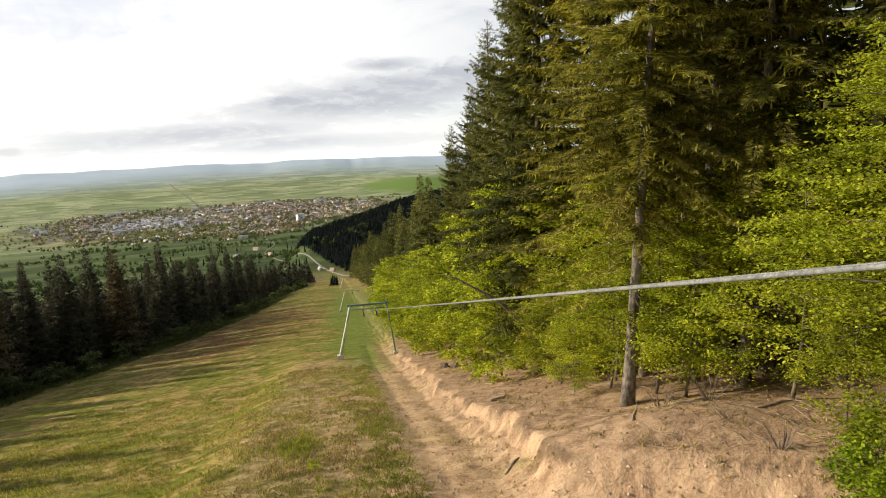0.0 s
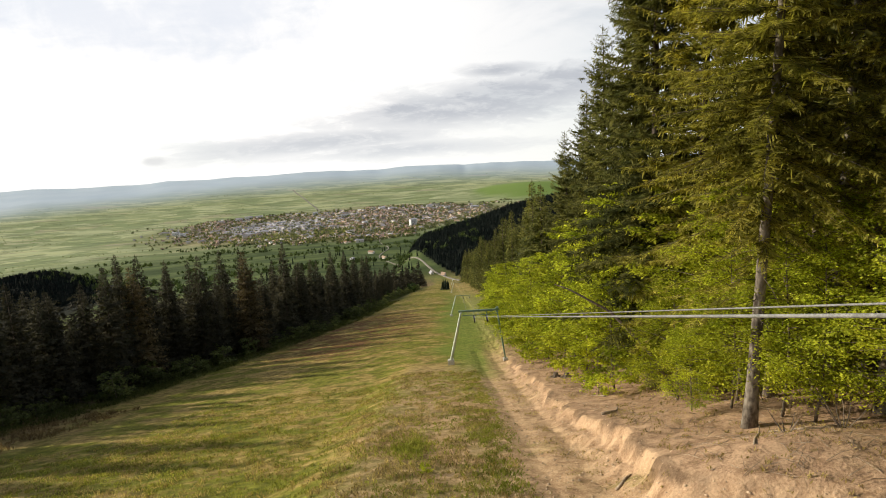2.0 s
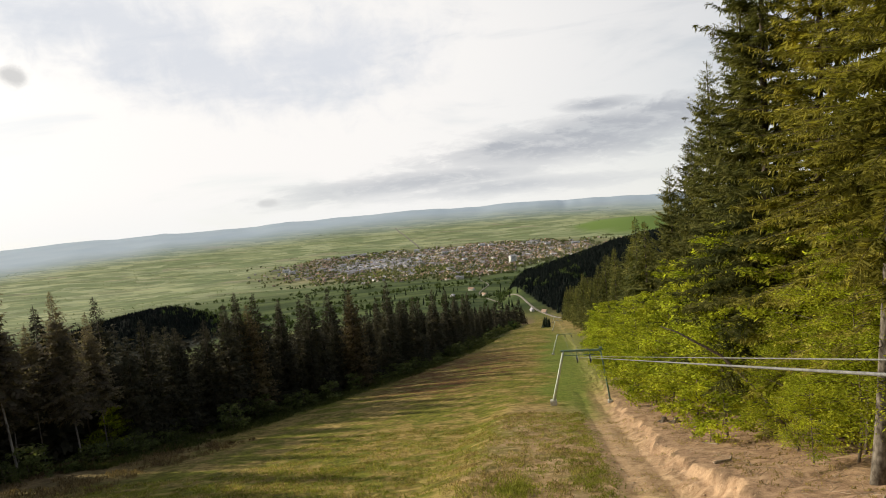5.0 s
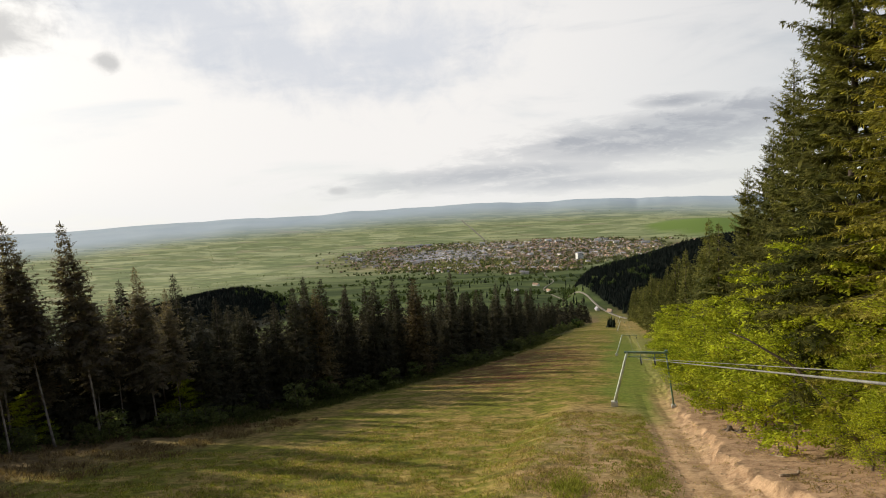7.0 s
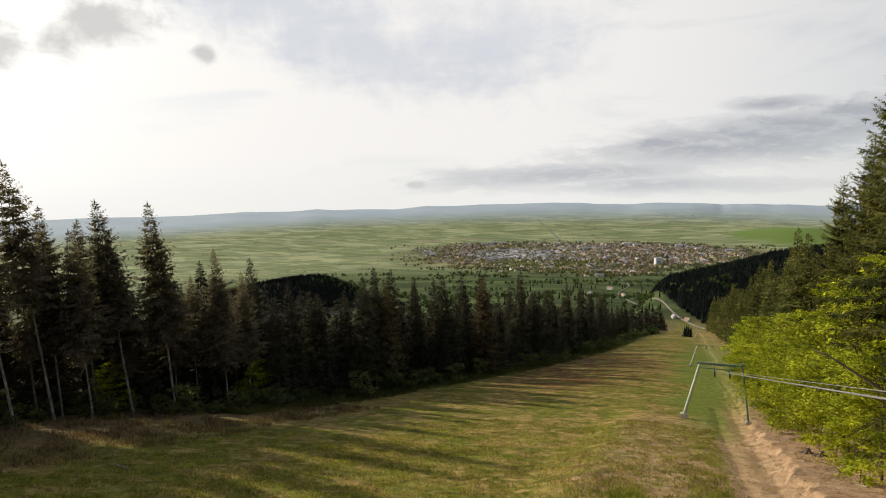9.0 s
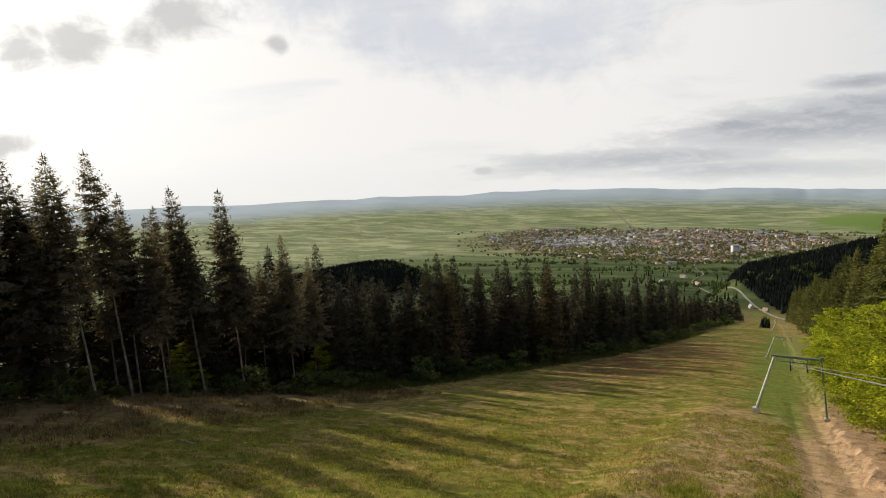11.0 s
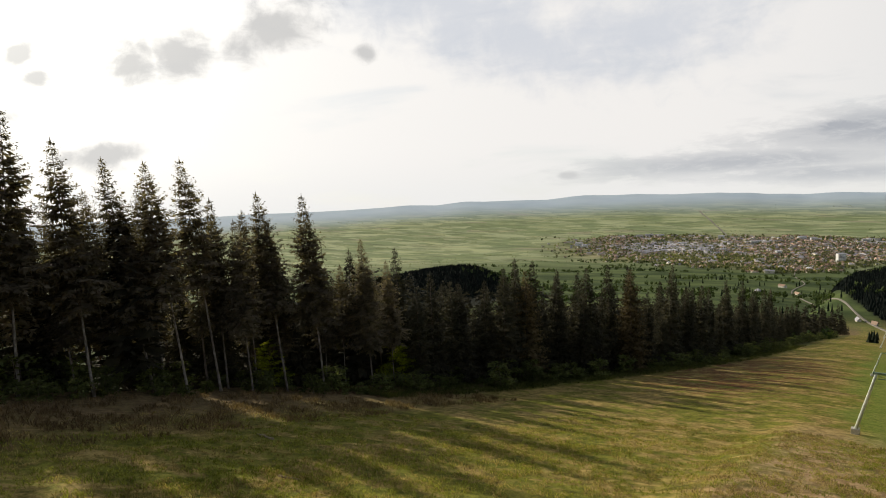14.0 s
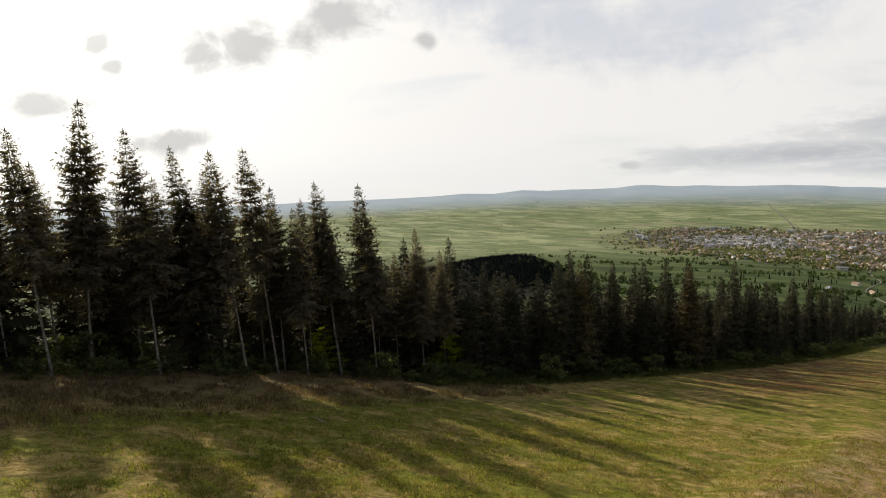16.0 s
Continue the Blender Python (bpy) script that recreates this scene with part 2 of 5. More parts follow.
def ground(x, y):
    x, y = np.asarray(x, float), np.asarray(y, float)
    r = np.hypot(x, y)
    k = smooth(np.abs(x), 120, 420) * smooth(y, 0, 300)
    z = fall_line(y * (1 - k) + r * k)
    near = 1 - smooth(y, 420, 640)
    # meadow on the left: a lip beside the track, then gently falling, then steeper in the wood
    even = smooth(y, 50, 90)
    left = -1.1 * (smooth(-x, 4.0, 8.5) * (1 - even) + smooth(-x, 0, 40) * even) - 0.055 * np.clip(-x - 7, 0, 60) - 0.24 * np.clip(wood_edge(y) - 4 - x, 0, 170)
    # bank and shelf on the right
    b = bank_line(y)
    pit = 1 - smooth(y, 14.5, 18.0)
    # a steep broken lip over a slope of slumped earth
    lip = smooth(x, b - 0.30 - 1.6 * pit, b + 0.14 + 0.7 * pit)
    slump = smooth(x, b - 1.75 - 0.5 * value_noise(y * 0.8, y * 0 + 4.4, 16) - 1.2 * pit, b + 0.1)
    step = 0.56 * lip + 0.44 * slump
    knoll = 0.75 * np.exp(-(((x - 9.6) / 3.2) ** 2 + ((y - 16.6) / 2.2) ** 2))
    right = step * ((0.98 + 0.35 * value_noise(y * 0.28, y * 0 + 9.1, 15)) * (1 - 0.35 * smooth(y, 24, 45)) * (1 - 0.6 * smooth(y, 60, 110)) + knoll + 0.10 * np.clip(x - 6.5, 0, 60)) + 0.02 * np.clip(x - 60, 0, 400) * smooth(x, 40, 90)
    z = z + near * (left + right)
    rough = np.exp(-r / 90)
    z = z + 0.13 * step * (1 - step) * 4 * (value_noise(x * 1.7 + y * 0.8, y * 1.5 - x * 0.9, 17) + 0.8 * value_noise(x * 3.9 - y, y * 3.1 + x, 18))
    z = z + rough * (0.10 * value_noise(x * 0.45, y * 0.45, 1) + 0.05 * value_noise(x * 1.4, y * 1.4, 2) + 0.03 * value_noise(x * 3.1, y * 3.1, 3))
    z = z - 0.10 * np.exp(-((x - 3.4) / 0.45) ** 2) * (y > 5) * (y < 80) - 0.07 * np.exp(-((x - 5.1) / 0.4) ** 2) * (y > 5) * (y < 80)
    # hills and ridges of the middle distance
    az = np.degrees(np.arctan2(x, y))
    z = z + ridge_top(x) * np.exp(-((y - 1080) / np.where(y < 1080, 260, 200)) ** 2)
    z = z + 51 * np.exp(-((az + 33) / np.where(az > -33, 5.5, 14.0)) ** 2 - ((r - 960) / 160) ** 2)
    z = z + 36 * np.exp(-(((x - 480) / 240) ** 2 + ((y - 3380) / 240) ** 2))
    z = z + smooth(r, 3900, 4750) * (26 + 16 * value_noise(az * 0.09, az * 0, 8) + 9 * value_noise(az * 0.4, az * 0, 9) + 3 * value_noise(az * 1.3, az * 0, 10)) * (0.55 + 0.45 * smooth(az, -60, -30))
    z = z + smooth(r, 300, 900) * 5 * value_noise(x / 240, y / 240, 11)
    return z


def gz(x, y):
    return float(ground(x, y))


def grow(a, b, s, ratio):
    out, v = [], a
    while abs(v - a) < abs(b - a):
        out.append(v)
        v += s if b > a else -s
        s *= ratio
    return out + [b]


def town_reach(az):
    """Nearest and farthest houses of the town on a bearing."""
    return np.interp(az, (-27, -19, -11.5, -7, -4, -2, 1.4, 5, 10), (2550, 2180, 1960, 1800, 1880, 2150, 2400, 2600, 2700)), np.interp(az, (-26, -20, -10, 2, 5, 11), (2850, 3020, 3080, 3080, 2950, 2850))


def make_ground(mat):
    xs = np.array(sorted(set(grow(-62, -5200, 1.6, 1.06)[1:] + list(np.arange(-62, -9, 1.2)) + list(np.arange(-9, 3.4, 0.28)) + list(np.arange(3.4, 9.4, 0.13)) + list(np.arange(9.4, 14, 0.25)) + list(np.arange(14, 40, 1.5)) + grow(40, 5200, 1.6, 1.07))))
    ys = np.array(sorted(set(grow(-6, -400, 2, 1.12) + list(np.arange(-5, 8, 0.8)) + list(np.arange(8, 32, 0.19)) + list(np.arange(32, 60, 0.4)) + list(np.arange(60, 120, 1.0)) + grow(120, 4850, 1.4, 1.035))))
    gx, gy = np.meshgrid(xs, ys)
    z = ground(gx, gy)
    n, m = len(xs), len(ys)
    verts = np.stack([gx.ravel(), gy.ravel(), z.ravel()], 1)
    i = (np.arange(m - 1)[:, None] * n + np.arange(n - 1)[None]).ravel()
    faces = np.stack([i, i + 1, i + n + 1, i + n], 1)
    me = bpy.data.meshes.new("ground")
    me.from_pydata(verts.tolist(), [], faces.tolist())
    me.polygons.foreach_set("use_smooth", [True] * len(me.polygons))
    x, y = verts[:, 0], verts[:, 1]
    b = bank_line(y)
    wob = 0.5 * value_noise(x * 0.6, y * 0.25, 21) + 0.3 * value_noise(x * 1.7, y * 0.8, 22)
    track = smooth(x, 1.7 + wob - 0.5, 2.7 + wob) * (1 - smooth(x, b - 1.0, b)) * (1 - smooth(y, 58, 88) * 0.85)
    pit = 1 - smooth(y, 14.5, 18)
    face = smooth(x, b - 1.7 - 1.8 * pit + 0.5 * wob, b - 0.5 - 1.2 * pit + 0.3 * wob) * (1 - smooth(x, b + 0.02 + 0.1 * wob + 0.4 * pit, b + 0.35 + 0.3 * wob + 0.5 * pit)) * (1 - 0.85 * smooth(y, 58, 80))
    wide = 2.2 * value_noise(x * 0.12, y * 0.11, 24) + wob
    lush = smooth(x, -3.5 + 1.2 * wide, 0.8 + wide) * (1 - 0.75 * smooth(x, 3.4 + wob, 5.0 + wob) * (1 - smooth(y, 70, 100))) * (1 - smooth(x, 9, 13)) * smooth(y, 46, 62) * (1 - smooth(y, 170, 300))
    track = track * (1 - 0.9 * lush)
    shelf = smooth(x, b - 0.35, b + 0.2) * (1 - smooth(y, 58, 92) * 0.8)
    verge = smooth(x, -6 + wob, -3.4 + wob) * (1 - smooth(x, 2.0, 3.0)) * (1 - smooth(y, 50, 75))
    red = smooth(np.exp(-(((x + 18 + 3 * wob) / 15) ** 2 + ((y - 128) / 50) ** 2)), 0.2, 0.7)
    rim = wood_edge(y)
    shade = 1 - smooth(y, 50, 80)
    humus = smooth(x, b - 0.22, b + 0.02) * (1 - smooth(x, b + 0.12, b + 0.5)) * smooth(value_noise(y * 0.9, y * 0 + 2.2, 51) + 0.5 * value_noise(x * 2.1, y * 2.6, 52), -0.25, 0.35) * (1 - smooth(y, 70, 100))
    wood = np.maximum(smooth(rim - x + 4 * wob, -4 - 18 * shade, 2 - 6 * shade), smooth(x, 12, 20)) * (1 - smooth(y, 600, 700))
    far = smooth(np.hypot(x, y), 520, 760)
    az = np.degrees(np.arctan2(x, y))
    dist = np.hypot(x, y)
    low, high = town_reach(az)
    town = smooth(dist - low, -60, 120) * (1 - smooth(dist - high, -80, 60)) * smooth(az, -27, -22) * (1 - smooth(az, 9, 12))
    forest_shade = np.maximum(on_ridge(x, y), (np.exp(-((az + 33) / np.where(az > -33, 6.0, 16.0)) ** 2 - ((dist - 940) / 190) ** 2) > 0.25).astype(float))
    # how far the painted haze covers the distant rise
    hill_haze = smooth(np.hypot(x, y), 3800, 4700)
    green_hill = smooth(np.exp(-(((x - 480) / 240) ** 2 + ((y - 3380) / 240) ** 2)), 0.12, 0.3)
    for name, arr in (("track", track), ("face", face), ("shelf", shelf), ("verge", verge), ("red", red), ("wood", wood), ("far", far), ("town", town), ("forest_shade", forest_shade), ("hill_haze", hill_haze), ("lush", lush), ("rank_shade", smooth(x - rim, -4, 0) * (1 - smooth(x - rim + 3 * wob, 4, 9)) * smooth(y, 48, 62) * (1 - smooth(y, 380, 460))), ("humus", humus), ("green_hill", green_hill), ("valley", 1 - smooth(np.hypot(x, y), 1700, 2600))):
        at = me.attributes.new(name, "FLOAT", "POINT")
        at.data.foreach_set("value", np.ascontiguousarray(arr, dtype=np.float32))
    me.materials.append(mat)
    return tagged(new("ground", me), "grassy ski slope with an earth track falling to a wide green plain", "ground", kind="structure")


def ground_material():
    m, t, p = material("hillside", 0.95, 0.05)
    pos = position(t)
    flat = scaled(t, pos, (1, 1, 0.6))
    streak = scaled(t, pos, (0.9, 1.05, 0.6))
    big, mid = noise_node(t, flat, 0.06, 5, 0.6, 0.4), noise_node(t, streak, 0.30, 6, 0.62, 0.5)
    fine, grain = noise_node(t, flat, 1.3, 8, 0.72, 0.4), noise_node(t, flat, 13, 4, 0.7)
    tuft = ramp_node(t, math_node(t, "ADD", math_node(t, "MULTIPLY", fine, 0.6), math_node(t, "MULTIPLY", grain, 0.4)), 0.36, 0.64)
    green = mix_node(t, tuft, (0.066, 0.074, 0.010), (0.245, 0.240, 0.036))
    straw = mix_node(t, tuft, (0.17, 0.118, 0.034), (0.46, 0.34, 0.12))
    dry = ramp_node(t, math_node(t, "ADD", math_node(t, "MULTIPLY", big, 0.35), math_node(t, "MULTIPLY", mid, 0.65)), 0.455, 0.55)
    grass = mix_node(t, dry, green, straw)
    clump = ramp_node(t, noise_node(t, scaled(t, pos, (0.9, 1.0, 0.6)), 0.62, 6, 0.72, 0.5), 0.50, 0.60)
    grass = mix_node(t, math_node(t, "MULTIPLY", clump, 0.75), grass, mix_node(t, tuft, (0.060, 0.060, 0.010), (0.17, 0.15, 0.03)))
    red = mix_node(t, tuft, (0.052, 0.026, 0.012), (0.205, 0.100, 0.040))
    grass = mix_node(t, math_node(t, "MULTIPLY", attribute(t, "red"), ramp_node(t, noise_node(t, scaled(t, pos, (0.5, 1.0, 0.5)), 0.55, 7, 0.74, 0.6), 0.43, 0.55)), grass, red)
    soil = mix_node(t, tuft, (0.205, 0.125, 0.076), (0.50, 0.338, 0.208))
    earth = mix_node(t, tuft, (0.28, 0.172, 0.098), (0.57, 0.395, 0.245))
    path = mix_node(t, tuft, (0.26, 0.162, 0.090), (0.55, 0.385, 0.225))
    lane = ramp_node(t, math_node(t, "ADD", math_node(t, "MULTIPLY", mid, 0.5), math_node(t, "MULTIPLY", fine, 0.5)), 0.40, 0.62)
    grass = mix_node(t, math_node(t, "MULTIPLY", attribute(t, "lush"), 0.85), grass, mix_node(t, tuft, (0.085, 0.120, 0.016), (0.20, 0.25, 0.045)))
    mixed = mix_node(t, math_node(t, "MULTIPLY", attribute(t, "verge"), math_node(t, "ADD", 0.32, math_node(t, "MULTIPLY", lane, 0.66))), grass, path)
    mixed = mix_node(t, math_node(t, "MULTIPLY", attribute(t, "track"), ramp_node(t, mid, 0.25, 0.45)), mixed, path)
    mixed = mix_node(t, math_node(t, "MULTIPLY", attribute(t, "shelf"), ramp_node(t, fine, 0.25, 0.42)), mixed, soil)
    mixed = mix_node(t, math_node(t, "MULTIPLY", attribute(t, "face"), ramp_node(t, mid, 0.20, 0.42)), mixed, earth)
    # band of rank grass, darkened to stand in for the wood's shade
    mixed = mix_node(t, math_node(t, "MULTIPLY", attribute(t, "rank_shade"), 0.9), mixed, mix_node(t, tuft, (0.040, 0.050, 0.014), (0.115, 0.118, 0.036)))
    mixed = mix_node(t, math_node(t, "MULTIPLY", attribute(t, "humus"), 0.85), mixed, mix_node(t, tuft, (0.07, 0.045, 0.028), (0.20, 0.135, 0.085)))
    litter = mix_node(t, tuft, (0.105, 0.070, 0.039), (0.27, 0.185, 0.100))
    mixed = mix_node(t, math_node(t, "MULTIPLY", attribute(t, "wood"), 0.85), mixed, litter)
    # pastures of the valley, then the wide fields of the plain
    v = t.nodes.new("ShaderNodeTexVoronoi")
    v.inputs["Scale"].default_value = 1.0
    links(t, (scaled(t, pos, (0.0060, 0.0150, 0)), v.inputs["Vector"]))
    vs = t.nodes.new("ShaderNodeSeparateColor")
    links(t, (v.outputs["Color"], vs.inputs[0]))
    field = mix_node(t, ramp_node(t, vs.outputs[0], 0.25, 1.0), (0.20, 0.245, 0.115), (0.37, 0.395, 0.22))
    field = mix_node(t, ramp_node(t, vs.outputs[1], 0.90, 0.94), field, (0.29, 0.28, 0.17))
    v2 = t.nodes.new("ShaderNodeTexVoronoi")
    v2.inputs["Scale"].default_value = 1.0
    links(t, (scaled(t, pos, (0.011, 0.042, 0)), v2.inputs["Vector"]))
    strip = t.nodes.new("ShaderNodeSeparateColor")
    links(t, (v2.outputs["Color"], strip.inputs[0]))
    field = mix_node(t, ramp_node(t, strip.outputs[0], 0.60, 0.95, 0.0, 0.55), field, (0.40, 0.41, 0.20))
    field = mix_node(t, ramp_node(t, strip.outputs[1], 0.72, 0.80, 0.0, 0.6), field, (0.15, 0.185, 0.08))
    hedge = ramp_node(t, noise_node(t, scaled(t, pos, (0.0050, 0.0180, 0)), 1.0, 8, 0.76), 0.52, 0.58)
    field = mix_node(t, math_node(t, "MULTIPLY", hedge, 0.58), field, (0.13, 0.16, 0.085))
    pasture = mix_node(t, ramp_node(t, noise_node(t, scaled(t, pos, (0.006, 0.012, 0)), 1.0, 6, 0.6), 0.35, 0.65), (0.036, 0.056, 0.018), (0.098, 0.128, 0.042))
    field = mix_node(t, attribute(t, "valley"), field, pasture)
    field = mix_node(t, attribute(t, "town"), field, mix_node(t, ramp_node(t, noise_node(t, scaled(t, pos, (0.6, 1.2, 0)), 0.014, 7, 0.72), 0.36, 0.64), (0.085, 0.105, 0.035), (0.30, 0.27, 0.15)))
    field = mix_node(t, attribute(t, "green_hill"), field, (0.16, 0.235, 0.06))
    # near-black floor: shade under the far trees is painted on the ground
    field = mix_node(t, attribute(t, "forest_shade"), field, (0.012, 0.015, 0.010))
    # distance haze is painted on the farthest ground as a pale blue
    field = mix_node(t, attribute(t, "hill_haze"), field, mix_node(t, noise_node(t, scaled(t, pos, (0.004, 0.004, 0.02)), 1.0, 5), (0.36, 0.45, 0.54), (0.50, 0.57, 0.62)))
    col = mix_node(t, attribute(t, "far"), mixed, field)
    links(t, (col, p.inputs["Base Color"]))
    lumps = noise_node(t, pos, 4.5, 5, 0.65, 0.5)
    bump(t, p, math_node(t, "ADD", math_node(t, "ADD", fine, math_node(t, "MULTIPLY", lumps, 0.7)), math_node(t, "MULTIPLY", grain, 0.25)), 0.85, 0.10)
    return m


make_ground(ground_material())


# ---- trees ----
def empty(name, m):
    ob = new(name)
    ob.matrix_world = m
    return ob


def part(name, me, mat, parent, label=""):
    if mat is not None and not me.materials:
        me.materials.append(mat)
    ob = new(name, me)
    ob.parent = parent
    if label:
        ob["label"] = label
    return ob


def mesh_of(name, verts, faces, smooth_faces=False):
    me = bpy.data.meshes.new(name)
    me.from_pydata(np.asarray(verts, float).tolist(), [], [tuple(int(i) for i in f) for f in faces])
    if smooth_faces:
        me.polygons.foreach_set("use_smooth", [True] * len(me.polygons))
    return me


def tube(points, radii, sides=7):
    """A tapered tube along points, as verts and faces."""
    pts = np.asarray(points, float)
    d = np.gradient(pts, axis=0)
    d /= np.linalg.norm(d, axis=1)[:, None] + 1e-9
    ref = np.where(np.abs(d[:, 2:3]) > 0.6, np.array([[0.3, 0.9, 0.1]]), np.array([[0, 0, 1.0]]))
    u = np.cross(d, ref)
    u /= np.linalg.norm(u, axis=1)[:, None] + 1e-9
    w = np.cross(d, u)
    a = np.arange(sides) * 2 * math.pi / sides
    r = np.asarray(radii, float)[:, None, None]
    verts = pts[:, None] + r * (np.cos(a)[None, :, None] * u[:, None] + np.sin(a)[None, :, None] * w[:, None])
    verts = verts.reshape(-1, 3)
    faces = []
    for i in range(len(pts) - 1):
        for k in range(sides):
            p, q = i * sides + k, i * sides + (k + 1) % sides
            faces.append((p, q, q + sides, p + sides))
    faces.append(tuple(range(sides))[::-1])
    faces.append(tuple(len(verts) - sides + k for k in range(sides)))
    return verts, faces


class Store:
    """Verts and faces gathered piece by piece."""

    def __init__(self):
        self.v, self.f, self.n = [], [], 0

    def add(self, verts, faces):
        self.v.append(np.asarray(verts, float))
        self.f.extend(tuple(i + self.n for i in f) for f in faces)
        self.n += len(verts)

    def cards(self, quads):
        """quads: array (n, 4, 3)"""
        k = len(quads)
        self.v.append(np.asarray(quads, float).reshape(-1, 3))
        i = self.n + np.arange(k)[:, None] * 4 + np.arange(4)[None]
        self.f.extend(map(tuple, i.tolist()))
        self.n += 4 * k

    def mesh(self, name, smooth_faces=False):
        return mesh_of(name, np.concatenate(self.v), self.f, smooth_faces)


def unit(v):
    return v / (np.linalg.norm(v, axis=-1, keepdims=True) + 1e-9)


def spruce_meshes(seed, height, bare, reach, step, twig, sides=8, whorl=6, dead=20, power=0.85, droop=1.0, hang=0.5, lower=0.5, limb_min=0.9, thick=0.17, fan=False, stem=1.0, broad=1.0):
    """Meshes of a spruce: a trunk with its boughs and dead stubs, and needle sprays along the drooping boughs."""
    rng = np.random.default_rng(seed)
    base_r = (height * 0.0088 + 0.03) * stem
    lean = rng.normal(0, 0.01, 2)
    hs = np.linspace(-0.6, height, 16)
    spine = np.stack([lean[0] * hs + 0.05 * np.sin(hs * 0.4 + seed), lean[1] * hs, hs], 1)
    rad = base_r * np.clip(1 - hs / (height * 1.02), 0, 1) ** 0.8 + 0.006
    rad[0] *= 1.5
    rad[1] *= 1.12
    wood, limbs, green = Store(), Store(), Store()
    wood.add(*tube(spine, rad, sides))

    def at(z):
        return np.array([np.interp(z, hs, spine[:, 0]), np.interp(z, hs, spine[:, 1]), z])

    for _ in range(dead):
        z = rng.uniform(0.10, max(bare, 0.2)) * height
        a, l = rng.uniform(0, 2 * math.pi), rng.uniform(0.3, 1.8)
        d = np.array([math.cos(a), math.sin(a), rng.uniform(-0.5, 0.05)])
        p = at(z)
        limbs.add(*tube([p, p + d * l * 0.6, p + d * l + (0, 0, -0.1 * l)], [0.018, 0.012, 0.004], 3))
    z = height * bare
    while z < height - 0.25:
        u = (z / height - bare) / (1 - bare)
        length = reach * ((1 - u) ** power + 0.025) * min(1, lower + u * 5)
        n = max(3, whorl + rng.integers(-1, 2))
        a0 = rng.uniform(0, 2 * math.pi)
        for k in range(n):
            a = a0 + 2 * math.pi * k / n + rng.normal(0, 0.25)
            l = length * rng.uniform(0.62, 1.18)
            zz = min(z + rng.uniform(-0.5, 0.5) * step, height - 0.1)
            out = np.array([math.cos(a), math.sin(a), 0])
            side = np.array([-math.sin(a), math.cos(a), 0])
            rise = 0.62 * u - 0.20 + rng.normal(0, 0.08)
            s = np.linspace(0, 1, 7)
            sag = (rise * s - droop * (0.42 * (1 - u) + 0.05) * s ** 2 + 0.30 * s ** 3.2) * l
            curve = at(zz) + out * (s * l)[:, None] + np.array([0, 0, 1.0]) * sag[:, None] + side * (0.12 * l * rng.normal() * s ** 2)[:, None]
            if l > limb_min:
                limbs.add(*tube(curve[::3], np.linspace(0.008 + 0.004 * l, 0.003, 3), 3))
            m = max(5, int(l / (twig * thick)))
            f = 0.10 + 0.92 * (np.arange(m) + rng.uniform(0, 1, m)) / m
            fc = np.clip(f, 0, 1)
            p = np.stack([np.interp(fc, s, curve[:, q]) for q in range(3)], 1)
            sgn = np.where(np.arange(m) % 2 == 0, 1.0, -1.0)
            w = twig * rng.uniform(0.6, 1.25, m) * (1.35 - 0.85 * fc) * (0.8 + 0.10 * min(l, 4)) * min(1.0, 0.30 + 0.42 * l)
            tip = fc > 0.93
            d = out * np.where(tip, 1.0, rng.uniform(0.35, 0.95, m))[:, None] + side * (sgn * np.where(tip, 0.25, 1.0))[:, None]
            d = unit(d) + np.array([0, 0, 1.0]) * (rng.uniform(-0.6, 0.12, m) * (1 - 0.4 * u))[:, None]
            q = unit(np.cross(d, (0, 0, 1.0))) + np.array([0, 0, 1.0]) * rng.normal(0, 0.45, m)[:, None]
            h = q * (w * 0.15 * broad)[:, None]
            dw = d * w[:, None]
            if fan:      # each spray has a spine and four side shoots
                green.cards(np.stack([p - h * 0.4, p + dw * 0.4 - h * 0.65, p + dw * 0.95, p + dw * 0.45 + h * 0.65], 1))
                for at_f, sg in ((0.06, 1), (0.2, -1), (0.36, 1), (0.55, -1)):
                    root = p + dw * at_f
                    shoot = (dw * 0.75 + q * (w * 0.62 * sg)[:, None]) * (0.72 - 0.55 * at_f) + np.array([0, 0, 1.0]) * (w * rng.uniform(-0.06, 0.06, m))[:, None]
                    hh = unit(np.cross(shoot, (0.2, 0.1, 1.0))) * (w * 0.068)[:, None]
                    green.cards(np.stack([root, root + shoot * 0.5 - hh, root + shoot, root + shoot * 0.5 + hh], 1))
            else:
                green.cards(np.stack([p - h * 0.35, p + dw * 0.4 - h * 1.3, p + dw, p + dw * 0.45 + h * 1.3], 1))
            keep = rng.random(m) < hang
            if keep.any():
                p2, d2, w2 = (p + dw * 0.35)[keep], d[keep], w[keep]
                dd = np.stack([d2[:, 0] * 0.3, d2[:, 1] * 0.3, -0.95 + 0 * w2], 1) + rng.normal(0, 0.15, (len(w2), 3))
                g = d2 * (w2 * (0.075 if fan else 0.11))[:, None]
                down = dd * (w2 * 0.75)[:, None]
                green.cards(np.stack([p2 - g * 0.6, p2 + down * 0.5 - g, p2 + down, p2 + down * 0.5 + g], 1))
        z += step * rng.uniform(0.75, 1.25) * (1.0 - 0.5 * u)
    tip = at(height)
    a = np.arange(6) * 1.05
    arm = np.stack([np.cos(a), np.sin(a), 0.5 + 0 * a], 1) * 0.07
